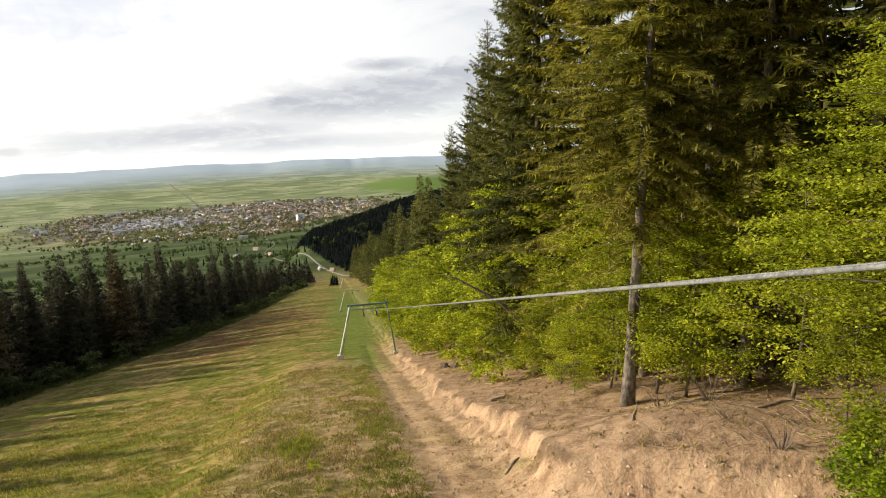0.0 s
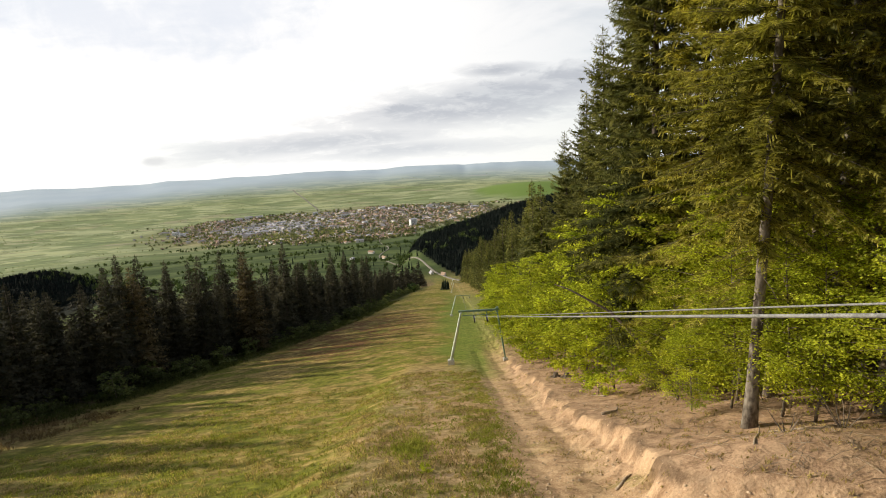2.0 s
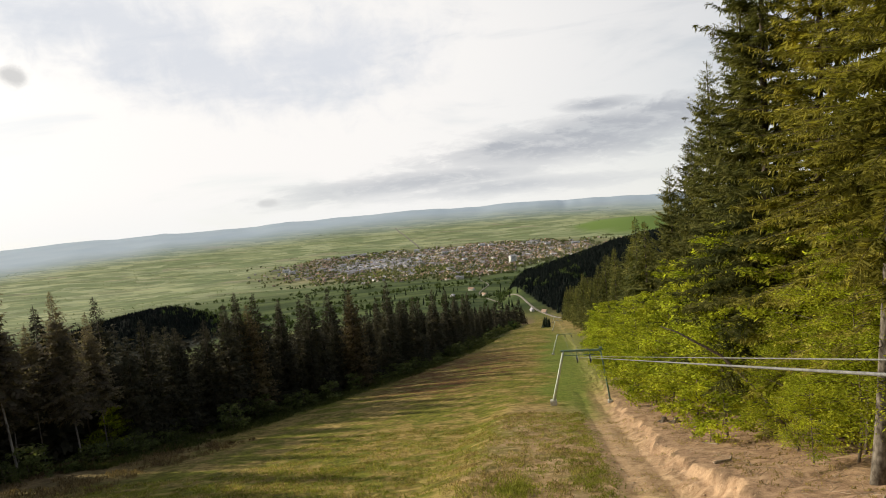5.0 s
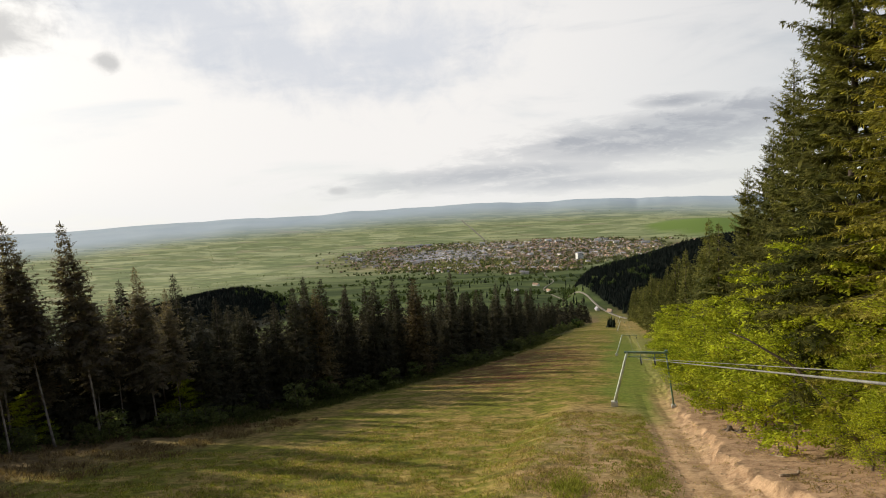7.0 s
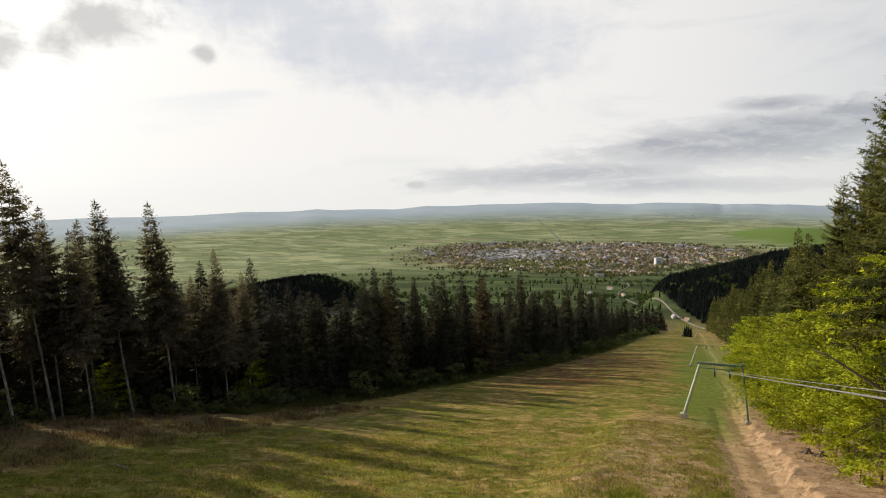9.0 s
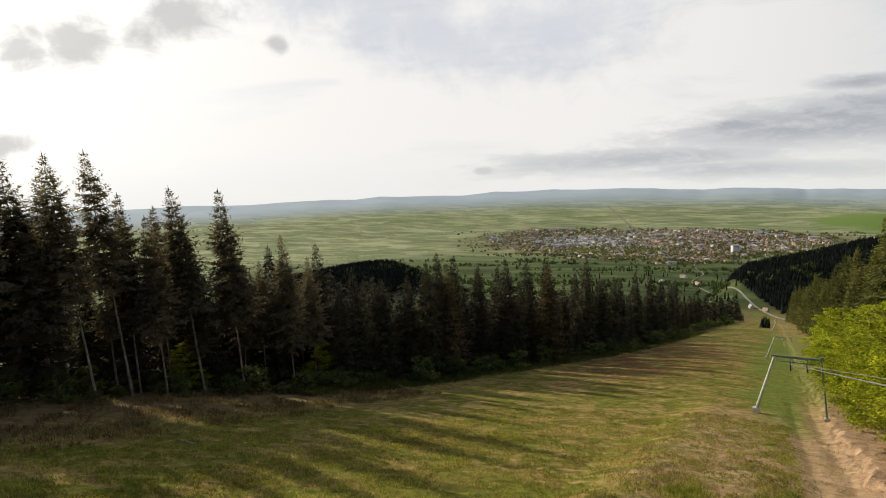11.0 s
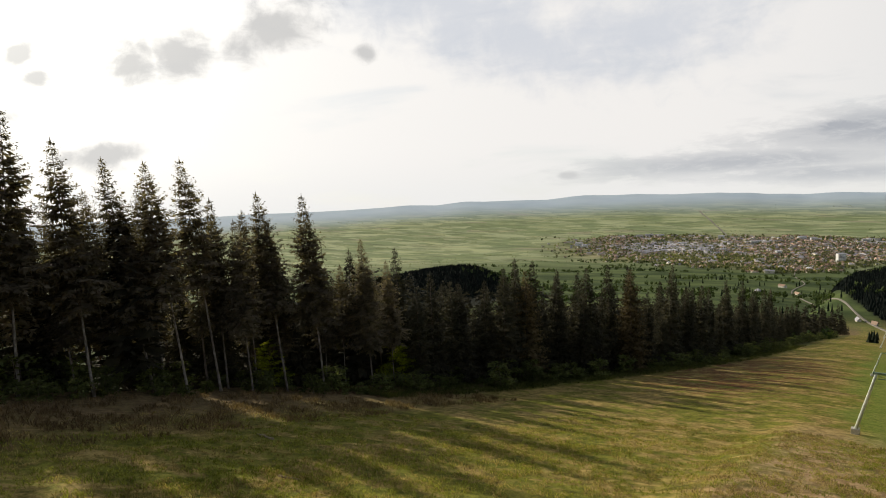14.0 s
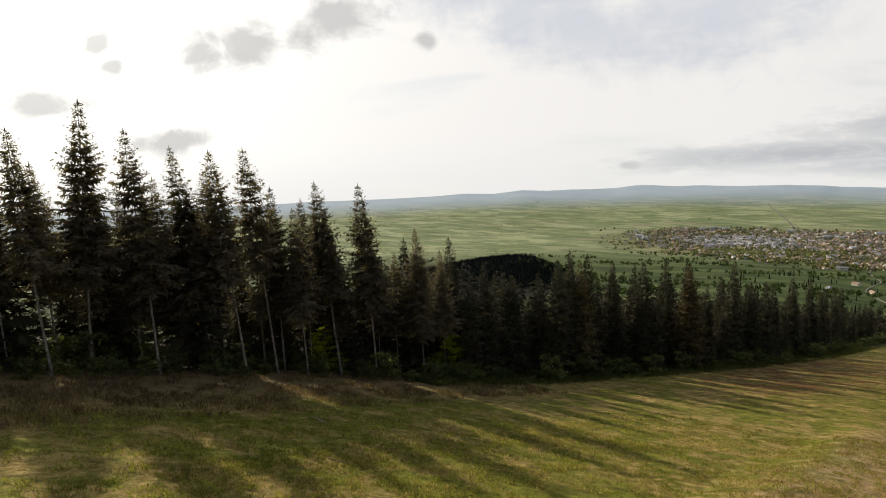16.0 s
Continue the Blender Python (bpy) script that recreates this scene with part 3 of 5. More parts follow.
    green.cards(np.stack([tip + arm * 0 - (0, 0, 0.45), tip + arm - (0, 0, 0.35), tip + (0, 0, 0.2) + arm * 0, tip + arm * 0.3 - (0, 0, 0.3)], 1))
    return (wood.mesh("trunk", True), green.mesh("needles")) + ((limbs.mesh("branches", True),) if limbs.n else ())


def leaf_tree_meshes(seed, height, spread, leaf, count, low=0.2, trunk_r=0.09, lean=(0, 0), limbs_n=26, flat=0.28, top=0.45):
    """Meshes of a broadleaf: a stem with thin limbs in tiers, and many leaves in flat sprays along them."""
    rng = np.random.default_rng(seed)
    hs = np.linspace(-0.3, height * 0.96, 10)
    spine = np.stack([lean[0] * hs + 0.12 * np.sin(hs * 0.7 + seed), lean[1] * hs + 0.12 * np.cos(hs * 0.6 + seed * 2), hs], 1)
    wood, green = Store(), Store()
    wood.add(*tube(spine, np.linspace(trunk_r, 0.012, len(hs)), 7))
    curves = []
    s = np.linspace(0, 1, 6)
    for i in range(limbs_n):
        u = (i + rng.uniform(0, 1)) / limbs_n
        z = height * (low + (0.95 - low) * u)
        a = i * 2.4 + rng.normal(0, 0.4)
        l = spread * (0.45 + 0.75 * math.sin(math.pi * min(1, 0.25 + 0.72 * u))) * rng.uniform(0.6, 1.15) * (1 - top * u)
        p = np.array([np.interp(z, hs, spine[:, q]) for q in range(3)])
        out = np.array([math.cos(a), math.sin(a), 0])
        side = np.array([-math.sin(a), math.cos(a), 0])
        c = p + out * (l * s)[:, None] + side * (rng.normal(0, 0.2) * l * s ** 2)[:, None] + np.array([0, 0, 1]) * (l * (0.55 * u + 0.22) * s - 0.28 * l * s ** 2)[:, None]
        curves.append((c, l))
        wood.add(*tube(c, np.linspace(trunk_r * 0.35, 0.004, 6), 4))
        for _ in range(3):
            f = rng.uniform(0.3, 0.8)
            q0 = np.array([np.interp(f, s, c[:, q]) for q in range(3)])
            d = out * 0.6 + side * rng.choice((-1, 1)) * rng.uniform(0.4, 1.0) + np.array([0, 0, rng.uniform(-0.1, 0.25)])
            l2 = l * (1 - f) * rng.uniform(0.6, 1.1) + 0.1
            c2 = q0 + d * (l2 * s)[:, None]
            curves.append((c2, l2))
            wood.add(*tube(c2[::2], [0.012, 0.007, 0.003], 3))
    lens = np.array([l for _, l in curves])
    counts = np.maximum(3, (lens / lens.sum() * count).astype(int))
    for (c, l), k in zip(curves, counts):
        f = rng.beta(1.9, 1.0, k)
        p = np.stack([np.interp(f, s, c[:, q]) for q in range(3)], 1)
        sd = ((0.12 + 0.15 * l) * (1.1 - 0.5 * f))[:, None]
        p = p + rng.normal(0, 1, (k, 3)) * sd * np.array([1, 1, flat])
        a = rng.uniform(0, 2 * math.pi, k)
        w = (leaf * rng.uniform(0.6, 1.3, k))[:, None]
        d = np.stack([np.cos(a), np.sin(a), rng.normal(-0.25, 0.3, k)], 1)
        q = unit(np.cross(d, np.stack([rng.normal(0, 0.5, k), rng.normal(0, 0.5, k), np.ones(k)], 1)))
        green.cards(np.stack([p, p + d * w * 0.45 - q * w * 0.33, p + d * w, p + d * w * 0.45 + q * w * 0.33], 1))
    return wood.mesh("trunk", True), green.mesh("leaves")


BRANCH = two_tone("dark branch bark", (0.05, 0.040, 0.030), (0.13, 0.105, 0.085), 9, 0.95, 0.1, per_object=0.15)
STEM_BARK = two_tone("pale flaking bark", (0.15, 0.125, 0.10), (0.44, 0.39, 0.33), 5, 0.95, 0.1, 0.6, 0.02, 0.15, stretch=(1, 1, 0.5))
BARK = two_tone("spruce bark", (0.075, 0.058, 0.045), (0.21, 0.17, 0.135), 9, 0.95, 0.1, 0.6, 0.02, 0.15, stretch=(1, 1, 0.35))
PALE_BARK = two_tone("grey bark with lichen", (0.065, 0.052, 0.040), (0.29, 0.255, 0.205), 5, 0.95, 0.1, 0.7, 0.03, 0.1, stretch=(1, 1, 0.55))
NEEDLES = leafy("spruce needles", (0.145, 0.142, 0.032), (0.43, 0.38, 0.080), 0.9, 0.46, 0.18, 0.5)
# lightened and browned: glare over the backlit wood is in the colour
GLARE_NEEDLES = leafy("spruce needles lightened for glare", (0.138, 0.114, 0.086), (0.262, 0.215, 0.150), 0.8, 0.44, 0.2, 0.2)
# darker copy of the sunlit needles: shade is put into the colour
MID_SHADE_NEEDLES = leafy("spruce needles toned for shade", (0.062, 0.072, 0.024), (0.20, 0.19, 0.055), 1.0, 0.32, 0.25, 0.4)
BROWN_NEEDLES = leafy("dry brownish spruce needles", (0.085, 0.064, 0.034), (0.172, 0.132, 0.066), 0.8, 0.2, 0.2, 0.35)
BEECH = leafy("fresh beech leaves", (0.20, 0.245, 0.020), (0.54, 0.545, 0.055), 0.7, 0.52, 0.18, 0.45)
# much darker copy: shade inside the left wood is in the colour
DEEP_SHADE_NEEDLES = leafy("spruce needles darkened for shade", (0.042, 0.041, 0.027), (0.098, 0.086, 0.053), 0.8, 0.18, 0.3, 0.18)
SHRUB = leafy("shaded shrub leaves", (0.068, 0.083, 0.030), (0.185, 0.20, 0.070), 1.5, 0.40, 0.25, 0.3)
TWIG_BARK = two_tone("young bark", (0.09, 0.07, 0.05), (0.22, 0.18, 0.13), 12, 0.9, 0.1, 0.4, 0.01)


def spruce(meshes, x, y, scale, turn, label, group, mats=(BARK, GLARE_NEEDLES), lean=(0, 0)):
    ob = empty("spruce_tree", pose(x, y, gz(x, y) - 0.1, lean[0], lean[1], 0) @ pose(0, 0, 0, 0, 0, turn) @ Matrix.Scale(scale, 4))
    for name, me, mat in zip(("trunk", "crown", "limb"), meshes, (*mats, BRANCH)):
        p = part(name, me, mat, ob)
        if name == "limb":
            p["kind"] = "stuff"
    return tagged(ob, label, "tree", group)


def broadleaf(meshes, x, y, scale, turn, label, group, leaf_mat, name="beech_tree", category="tree", bark=TWIG_BARK, sink=0.05):
    ob = empty(name, pose(x, y, gz(x, y) - sink, 0, 0, turn) @ Matrix.Scale(scale, 4))
    for part_name, me, mat in zip(("trunk", "leaves"), meshes, (bark, leaf_mat)):
        part(part_name, me, mat, ob)
    return tagged(ob, label, category, group)


def recoloured(meshes, mats):
    """The same tree with other materials."""
    out = []
    for me, mat in zip(meshes, mats):
        me = me.copy()
        me.materials.clear()
        me.materials.append(mat)
        out.append(me)
    return tuple(out)


def joined_wood(name, spots, variants, mat, label, rng):
    """Many far trees in one mesh. spots: x, y, scale."""
    arrays = []
    for v in variants:
        co = np.array([p.co[:] for p in v.vertices])
        fa = [tuple(p.vertices) for p in v.polygons]
        arrays.append((co, fa))
    store = Store()
    heights = ground(np.array([q[0] for q in spots]), np.array([q[1] for q in spots]))
    for (x, y, sc), z0 in zip(spots, heights):
        co, fa = arrays[rng.integers(len(arrays))]
        a = rng.uniform(0, 2 * math.pi)
        c, s = math.cos(a) * sc, math.sin(a) * sc
        p = np.stack([co[:, 0] * c - co[:, 1] * s + x, co[:, 0] * s + co[:, 1] * c + y, co[:, 2] * sc * rng.uniform(0.9, 1.1) + z0 - 0.2], 1)
        store.add(p, fa)
    me = store.mesh(name)
    me.materials.append(mat)
    return tagged(new(name, me), label, "wood", kind="stuff")


rng = np.random.default_rng(7)
# tall spruces with bare stems along the edge of the dark wood, and full ones further down
EDGE = [spruce_meshes(s, 20, b, r, 0.50, 0.66, 6, 8, 12, p, limb_min=1.4, thick=0.14, hang=0.42, stem=0.52, broad=1.1) for s, b, r, p in ((11, 0.36, 3.4, 0.88), (12, 0.44, 3.0, 0.84), (13, 0.30, 3.7, 0.92), (14, 0.48, 2.9, 0.84))]
FULL = [spruce_meshes(s, 19, b, r, 0.62, 0.90, 5, 7, 0, 0.80, limb_min=9, thick=0.19) for s, b, r in ((21, 0.05, 3.7), (22, 0.10, 3.2), (23, 0.03, 4.3))]
TALL = [spruce_meshes(s, 20, b, r, 0.80, 1.3, 5, 6, 0, 0.9, hang=0.15, limb_min=9, thick=0.22) for s, b, r in ((27, 0.42, 3.4), (28, 0.50, 3.0))]
COARSE = [spruce_meshes(s, 19, b, r, 1.5, 2.6, 4, 5, 0, 0.9, hang=0.0, limb_min=9, thick=0.30)[1] for s, b, r in ((25, 0.15, 3.2), (26, 0.05, 3.0))]
FRONT = [(-51, 17, 17.6, 1, -1), (-53, 20.6, 20.8, 0, 2), (-56, 14.5, 20.0, 2, 0), (-51.5, 25.5, 20.0, 0, -1), (-54.5, 28.5, 17.0, 3, -1), (-53, 31.5, 20.3, 2, -2), (-51, 33.6, 20.4, 1, -3), (-51.4, 37.4, 21.6, 3, -2),
         (-49.5, 39.6, 16.4, 0, -1), (-49.5, 44.0, 20.0, 1, -2), (-48.5, 48.4, 20.6, 0, -1), (-48.7, 56.5, 17.4, 2, -2), (-49, 61, 15.5, 0, 0), (-55, 11, 19.5, 2, 0)]
for x, y, h, k, tilt in FRONT:
    spruce(EDGE[k], x, y, h / 19, rng.uniform(0, 360), "tall spruce with a bare pale stem, backlit", "spruces of the dark wood", (STEM_BARK, GLARE_NEEDLES), (tilt * 1.6 * x / math.hypot(x, y), tilt * 1.6 * y / math.hypot(x, y)))


deep, tall = [], []
y = 5.0
while y < 480:
    gap = 2.9 * (1 + max(0, y - 40) / 170)
    for row in range(3 if y < 26 else 5 if y < 40 else 9 if y < 64 else 8):
        x = float(wood_edge(y)) - row * (3.6 + y / 170) - rng.uniform(0, 2.2) - (2.5 if y < 64 else 0)
        yy = y + rng.uniform(-0.5, 0.5) * gap
        sc = (rng.uniform(0.60, 1.12) if row < 2 else rng.uniform(0.64, 0.84)) * (1 if y < 64 or row > 1 else rng.choice((0.70, 0.84, 0.96, 1.06))) * (0.92 if y < 64 else 1.06 if y < 190 else 0.95)
        if 58 < y < 110:
            sc = min(sc, 0.97)
        sc *= float(np.interp(y, (90, 140, 240, 370, 480), (1.02, 1.0, 0.98, 0.86, 0.6)))
        if 15 < y < 30 and row > 1:
            sc *= 0.62
        if row < 2 and y < 300 and not (row == 0 and y < 64 and rng.random() < 0.45):
            kind = EDGE if yy < 66 and rng.random() < (0.8 if row == 0 else 0.25) else FULL
            spruce(kind[rng.integers(len(kind))], x, yy, sc, rng.uniform(0, 360), "dark spruce in the wood beside the meadow", "spruces of the dark wood", (BARK, DEEP_SHADE_NEEDLES if kind is FULL else GLARE_NEEDLES), (rng.normal(0, 1), rng.normal(0, 1)))
        elif y < 66 and row < 5 and rng.random() < 0.35:
            tall.append((x, yy, sc))
        else:
            deep.append((x, yy, sc))
    y += gap
joined_wood("spruce_wood", tall, [m[1] for m in TALL], GLARE_NEEDLES, "crowns of the thin dark spruce wood behind its edge", np.random.default_rng(5))
joined_wood("spruce_wood", tall, [m[0] for m in TALL], BARK, "bare stems of the dark spruce wood behind its edge", np.random.default_rng(5))
joined_wood("spruce_wood", deep, COARSE, DEEP_SHADE_NEEDLES, "dense dark spruce wood behind the edge of the meadow", rng)
BROWN = recoloured(FULL[2], (BARK, BROWN_NEEDLES))
for x, y, sc in ((-35.5, 112, 1.0), (-43, 86, 0.9)):
    spruce(BROWN, x, y, sc, 40, "broad brownish spruce standing at the meadow edge", "spruces of the dark wood", (BARK, BROWN_NEEDLES))

# right-hand wood: big sunlit spruces behind the bank
NEAR = [spruce_meshes(s, 30, b, r, st, 0.52, 10, w, 26, p, 1.25, 0.32, lo, 1.6, 0.105, True, stem=0.8) for s, b, r, st, w, p, lo in ((31, 0.16, 5.9, 0.74, 7, 0.70, 0.6), (32, 0.27, 4.6, 0.86, 7, 0.7, 0.35))]
MIDDLE = [spruce_meshes(s, 30, b, r, 0.80, 0.66, 8, 7, 14, p, 1.0, 0.28, lo, 2.0, 0.085, True) for s, b, r, p, lo in ((33, 0.13, 5.0, 0.72, 0.6), (34, 0.08, 5.4, 0.75, 0.6))]
INNER = [spruce_meshes(s, 30, b, r, 1.0, 0.8, 8, 6, 40, 0.8, 1.2, 0.3, 0.5, 2.2, 0.16, stem=0.8) for s, b, r in ((35, 0.46, 4.0), (36, 0.56, 3.6))]
# the middle spruces again, recoloured darker as though in shade
SHADED = [recoloured(m, (BARK, MID_SHADE_NEEDLES)) for m in MIDDLE]
for x, y, h, k, lean in ((10.55, 21.0, 27, 1, 2.2), (13.6, 25.5, 28, 0, 0), (14.9, 20.4, 26, 1, 0.5)):
    spruce(NEAR[k], x, y, h / 30, rng.uniform(0, 360), "large sunlit spruce with drooping boughs above the bank", "spruces on the bank", (PALE_BARK if k == 1 else BARK, NEEDLES), (0, lean))
for x, y, h, k in ((12.0, 36.0, 32, 0), (13.4, 32.5, 30, 1), (13.4, 44, 30, 0), (13.8, 53, 28, 1), (14.6, 64, 26, 0), (14.8, 75, 25, 1), (20.5, 29.5, 30, 1), (19, 33, 30, 0)):
    spruce((SHADED if y > 34 else MIDDLE)[k], x, y, h / 30, rng.uniform(0, 360), "tall spruce behind the beeches, shade in its needle colour" if y > 34 else "large sunlit spruce with drooping boughs above the bank", "spruces on the bank", (BARK, NEEDLES))
for i, (x, y, h) in enumerate(((14.6, 23.2, 27), (16.6, 21.4, 29), (17.2, 18.2, 28), (19.4, 20.4, 30), (18.6, 15.6, 28), (20.6, 17.2, 29), (18.0, 12.4, 29), (21.6, 24.2, 30), (17.6, 25.6, 28), (22.6, 13.4, 30), (21.0, 10.2, 28), (24.0, 20.0, 30), (23.6, 28.0, 30), (25.4, 16.0, 30), (26.4, 24.4, 31), (27.0, 12.0, 30), (28.5, 19.5, 31), (24.8, 32.0, 30))):
    spruce(INNER[i % 2], x, y, h / 30, rng.uniform(0, 360), "tall spruce with a bare stem inside the shaded wood", "spruces on the bank", (PALE_BARK if i in (0, 3) else BARK, MID_SHADE_NEEDLES), (rng.normal(0, 0.8), rng.normal(0, 0.8)))
deep = []
# full spruces in the same needles, darkened to look shaded
GREEN_FULL = [recoloured(m, (BARK, MID_SHADE_NEEDLES)) for m in FULL]
for i in range(34):
    y = 84 + 420 * (i / 34) ** 1.35
    for row in range(7):
        x, yy, sc = 13.4 + row * 5 + rng.uniform(-1.2, 1.2) + y * 0.004, y + rng.uniform(-3, 3), rng.uniform(0.90, 1.16)
        if row < 2:
            spruce(GREEN_FULL[rng.integers(3)], x, yy, sc, rng.uniform(0, 360), "green spruce in the wood beside the lift track", "spruces beside the lift", (BARK, MID_SHADE_NEEDLES))
        else:
            deep.append((x, yy, sc))
for i in range(90):
    deep.append((rng.uniform(26, 60), rng.uniform(4, 90), rng.uniform(1.2, 1.5)))
joined_wood("spruce_wood", deep, COARSE, MID_SHADE_NEEDLES, "dense spruce wood uphill of the lift track", rng)

# beeches on the bank
LEAFY = [leaf_tree_meshes(s, h, sp, 0.145, n, lo, 0.07, limbs_n=30) for s, h, sp, n, lo in ((41, 7, 2.4, 9800, 0.10), (42, 6, 2.2, 8600, 0.08), (43, 8.5, 2.6, 11800, 0.12))]
for x, y, sc, k in ((11.8, 33, 1.4, 2), (9.8, 36.5, 1.15, 0), (11.8, 40, 1.6, 2), (9.6, 42, 1.25, 1), (11.2, 46, 1.6, 2), (9.4, 50, 1.3, 0), (11.2, 54, 1.6, 2), (9.4, 59, 1.3, 1), (11.0, 65, 1.35, 2), (9.4, 71, 1.2, 0), (11.0, 78, 1.35, 2), (9.6, 86, 1.2, 1), (11.0, 95, 1.3, 2), (10.0, 105, 1.3, 0), (11.2, 117, 1.3, 2), (11.0, 132, 1.4, 0), (11.5, 150, 1.4, 1),
                     (13.6, 30, 1.3, 2), (13.8, 36.5, 1.5, 2), (13.6, 48, 1.5, 2), (9.0, 66, 1.3, 2), (8.8, 76, 1.3, 0), (8.9, 90, 1.35, 2), (9.2, 99, 1.25, 1), (9.3, 111, 1.3, 0), (9.8, 124, 1.3, 2), (10.4, 140, 1.3, 1)):
    broadleaf(LEAFY[k], x, y, sc, rng.uniform(0, 360), "young beech with fresh yellow-green leaves on the bank", "beeches on the bank", BEECH)
FINE = [leaf_tree_meshes(s, h, sp, 0.088, n, lo, 0.06, limbs_n=34) for s, h, sp, n, lo in ((44, 6.5, 2.3, 16000, 0.20), (45, 8.5, 2.7, 21000, 0.22))]
for x, y, sc, k in ((12.4, 26.0, 1.25, 1), (13.4, 22.4, 1.35, 0), (12.0, 21.6, 1.1, 0), (15.5, 20.5, 1.3, 1), (14.0, 16.8, 1.25, 0), (13.8, 14.3, 0.75, 0), (11.2, 24.0, 1.05, 0), (16.0, 15.5, 1.3, 1), (9.9, 24.8, 0.6, 0), (12.6, 20.4, 1.05, 0), (14.5, 13.4, 1.3, 1), (11.0, 29.5, 1.0, 0)):
    broadleaf(FINE[k], x, y, sc, rng.uniform(0, 360), "young beech with fresh yellow-green leaves on the bank", "beeches on the bank", BEECH)
for x, y, sc, k in ((-49.5, 62, 1.15, 1), (-53, 45, 0.8, 0)):
    broadleaf(LEAFY[k], x, y, sc, rng.uniform(0, 360), "young beech in fresh leaf lit inside the dark wood", "beeches in the dark wood", BEECH)
big = leaf_tree_meshes(47, 13, 3.0, 0.085, 36000, 0.04, 0.12, limbs_n=46, flat=0.3, top=0.3)
broadleaf(big, 14.2, 11.9, 1.22, 20, "tall beech with fresh leaves down to the ground", "beeches on the bank", BEECH)

# shrubs
BUSH = [leaf_tree_meshes(s, 1.6, 1.0, 0.21, 520, 0.02, 0.03, limbs_n=7, flat=0.6, top=0.2) for s in (51, 52)]
for i in range(250):
    y = 14 + 330 * (i / 250) ** 1.45
    x = wood_edge(y) + (rng.uniform(-6.0, 2.5) if y < 45 else rng.uniform(-3.0, 5.0))
    broadleaf(BUSH[i % 2], x, y + rng.uniform(-2, 2), rng.uniform(0.5, 1.2) if y < 45 and x > -51 else 0.5 + 1.7 * rng.random() ** 1.6, rng.uniform(0, 360), "shaded shrub along the edge of the wood", "shrubs at the wood edge", SHRUB, "shrub", "shrub")
YELLOW_BUSH = [recoloured(b, (TWIG_BARK, BEECH)) for b in BUSH]
for x, y, sc in ((8.6, 35.5, 0.8), (8.4, 62, 1.0), (8.0, 66, 0.8), (9.5, 45, 0.8), (-1.3, 23.0, 0.28), (8.7, 50, 0.7), (-56, 47, 1.6)):
    broadleaf(YELLOW_BUSH[0 if sc > 0.75 else 1], x, y, sc, rng.uniform(0, 360), "small bush with fresh yellow-green leaves", "yellow-green bushes", BEECH, "bush", "bush")
dense = leaf_tree_meshes(53, 2.6, 1.05, 0.10, 7000, 0.02, 0.04, limbs_n=26, flat=0.7, top=0.3)
broadleaf(dense, 12.0, 11.3, 1.0, 0, "dense bright green bush at the rim of the cut bank", "yellow-green bushes", leafy("dense green leaves", (0.14, 0.21, 0.012), (0.33, 0.40, 0.03), 0.9, 0.45, 0.1, 0.4), "bush", "bush")


# ---- the ski lift ----
def bevelled(name, x0, x1, y0, y1, z0, z1, width=0.02):
    bm = bmesh.new()
    bmesh.ops.create_cube(bm, size=1)
    for v in bm.verts:
        v.co = Vector(((x0 + x1) / 2 + v.co.x * (x1 - x0), (y0 + y1) / 2 + v.co.y * (y1 - y0), (z0 + z1) / 2 + v.co.z * (z1 - z0)))
    bmesh.ops.bevel(bm, geom=bm.edges[:], offset=width, segments=2, affect="EDGES")
    me = bpy.data.meshes.new(name)
    bm.to_mesh(me)
    bm.free()
    return me


def pole(name, a, b, ra, rb, sides=12):
    st = Store()
    s = np.linspace(0, 1, 5)[:, None]
    st.add(*tube(np.asarray(a) + (np.asarray(b) - np.asarray(a)) * s, np.linspace(ra, rb, 5), sides))
    return st.mesh(name, True)


def wheel_mesh(r, w):
    st = Store()
    prof = [(0.02, -w * 0.3), (r * 0.8, -w * 0.3), (r, -w * 0.5), (r * 1.0, -w * 0.42), (r * 0.86, 0), (r * 1.0, w * 0.42), (r, w * 0.5), (r * 0.8, w * 0.3), (0.02, w * 0.3)]
    n = 16
    v = [(x, rr * math.cos(2 * math.pi * k / n), rr * math.sin(2 * math.pi * k / n)) for rr, x in prof for k in range(n)]
    f = [(i * n + k, i * n + (k + 1) % n, (i + 1) * n + (k + 1) % n, (i + 1) * n + k) for i in range(len(prof) - 1) for k in range(n)]
    st.add(v, f)
    return st.mesh("sheave", True)


PALE_GREEN = two_tone("weathered pale green paint", (0.46, 0.52, 0.42), (0.66, 0.70, 0.60), 5, 0.55, 0.4, 0.2, 0.01)
LIFT_GREEN = two_tone("faded green paint", (0.10, 0.18, 0.125), (0.20, 0.29, 0.21), 4, 0.55, 0.4, 0.2, 0.01)
STEEL = two_tone("galvanised steel", (0.28, 0.28, 0.27), (0.45, 0.45, 0.43), 6, 0.45, 0.5)
STEEL.node_tree.nodes["Principled BSDF"].inputs["Metallic"].default_value = 0.6
CONCRETE = two_tone("pale concrete", (0.45, 0.43, 0.38), (0.66, 0.63, 0.57), 8, 0.9, 0.2, 0.4, 0.02)
RUBBER = two_tone("black rubber", (0.02, 0.02, 0.02), (0.05, 0.05, 0.05), 8, 0.7, 0.3)

ROPE_NEAR, ROPE_FAR = 2.9, 4.3         # where the two ropes run past the first pylon
BEAM_UP = 6.15                         # crossbeam above the foot of the left leg
SHEAVE = wheel_mesh(0.20, 0.10)


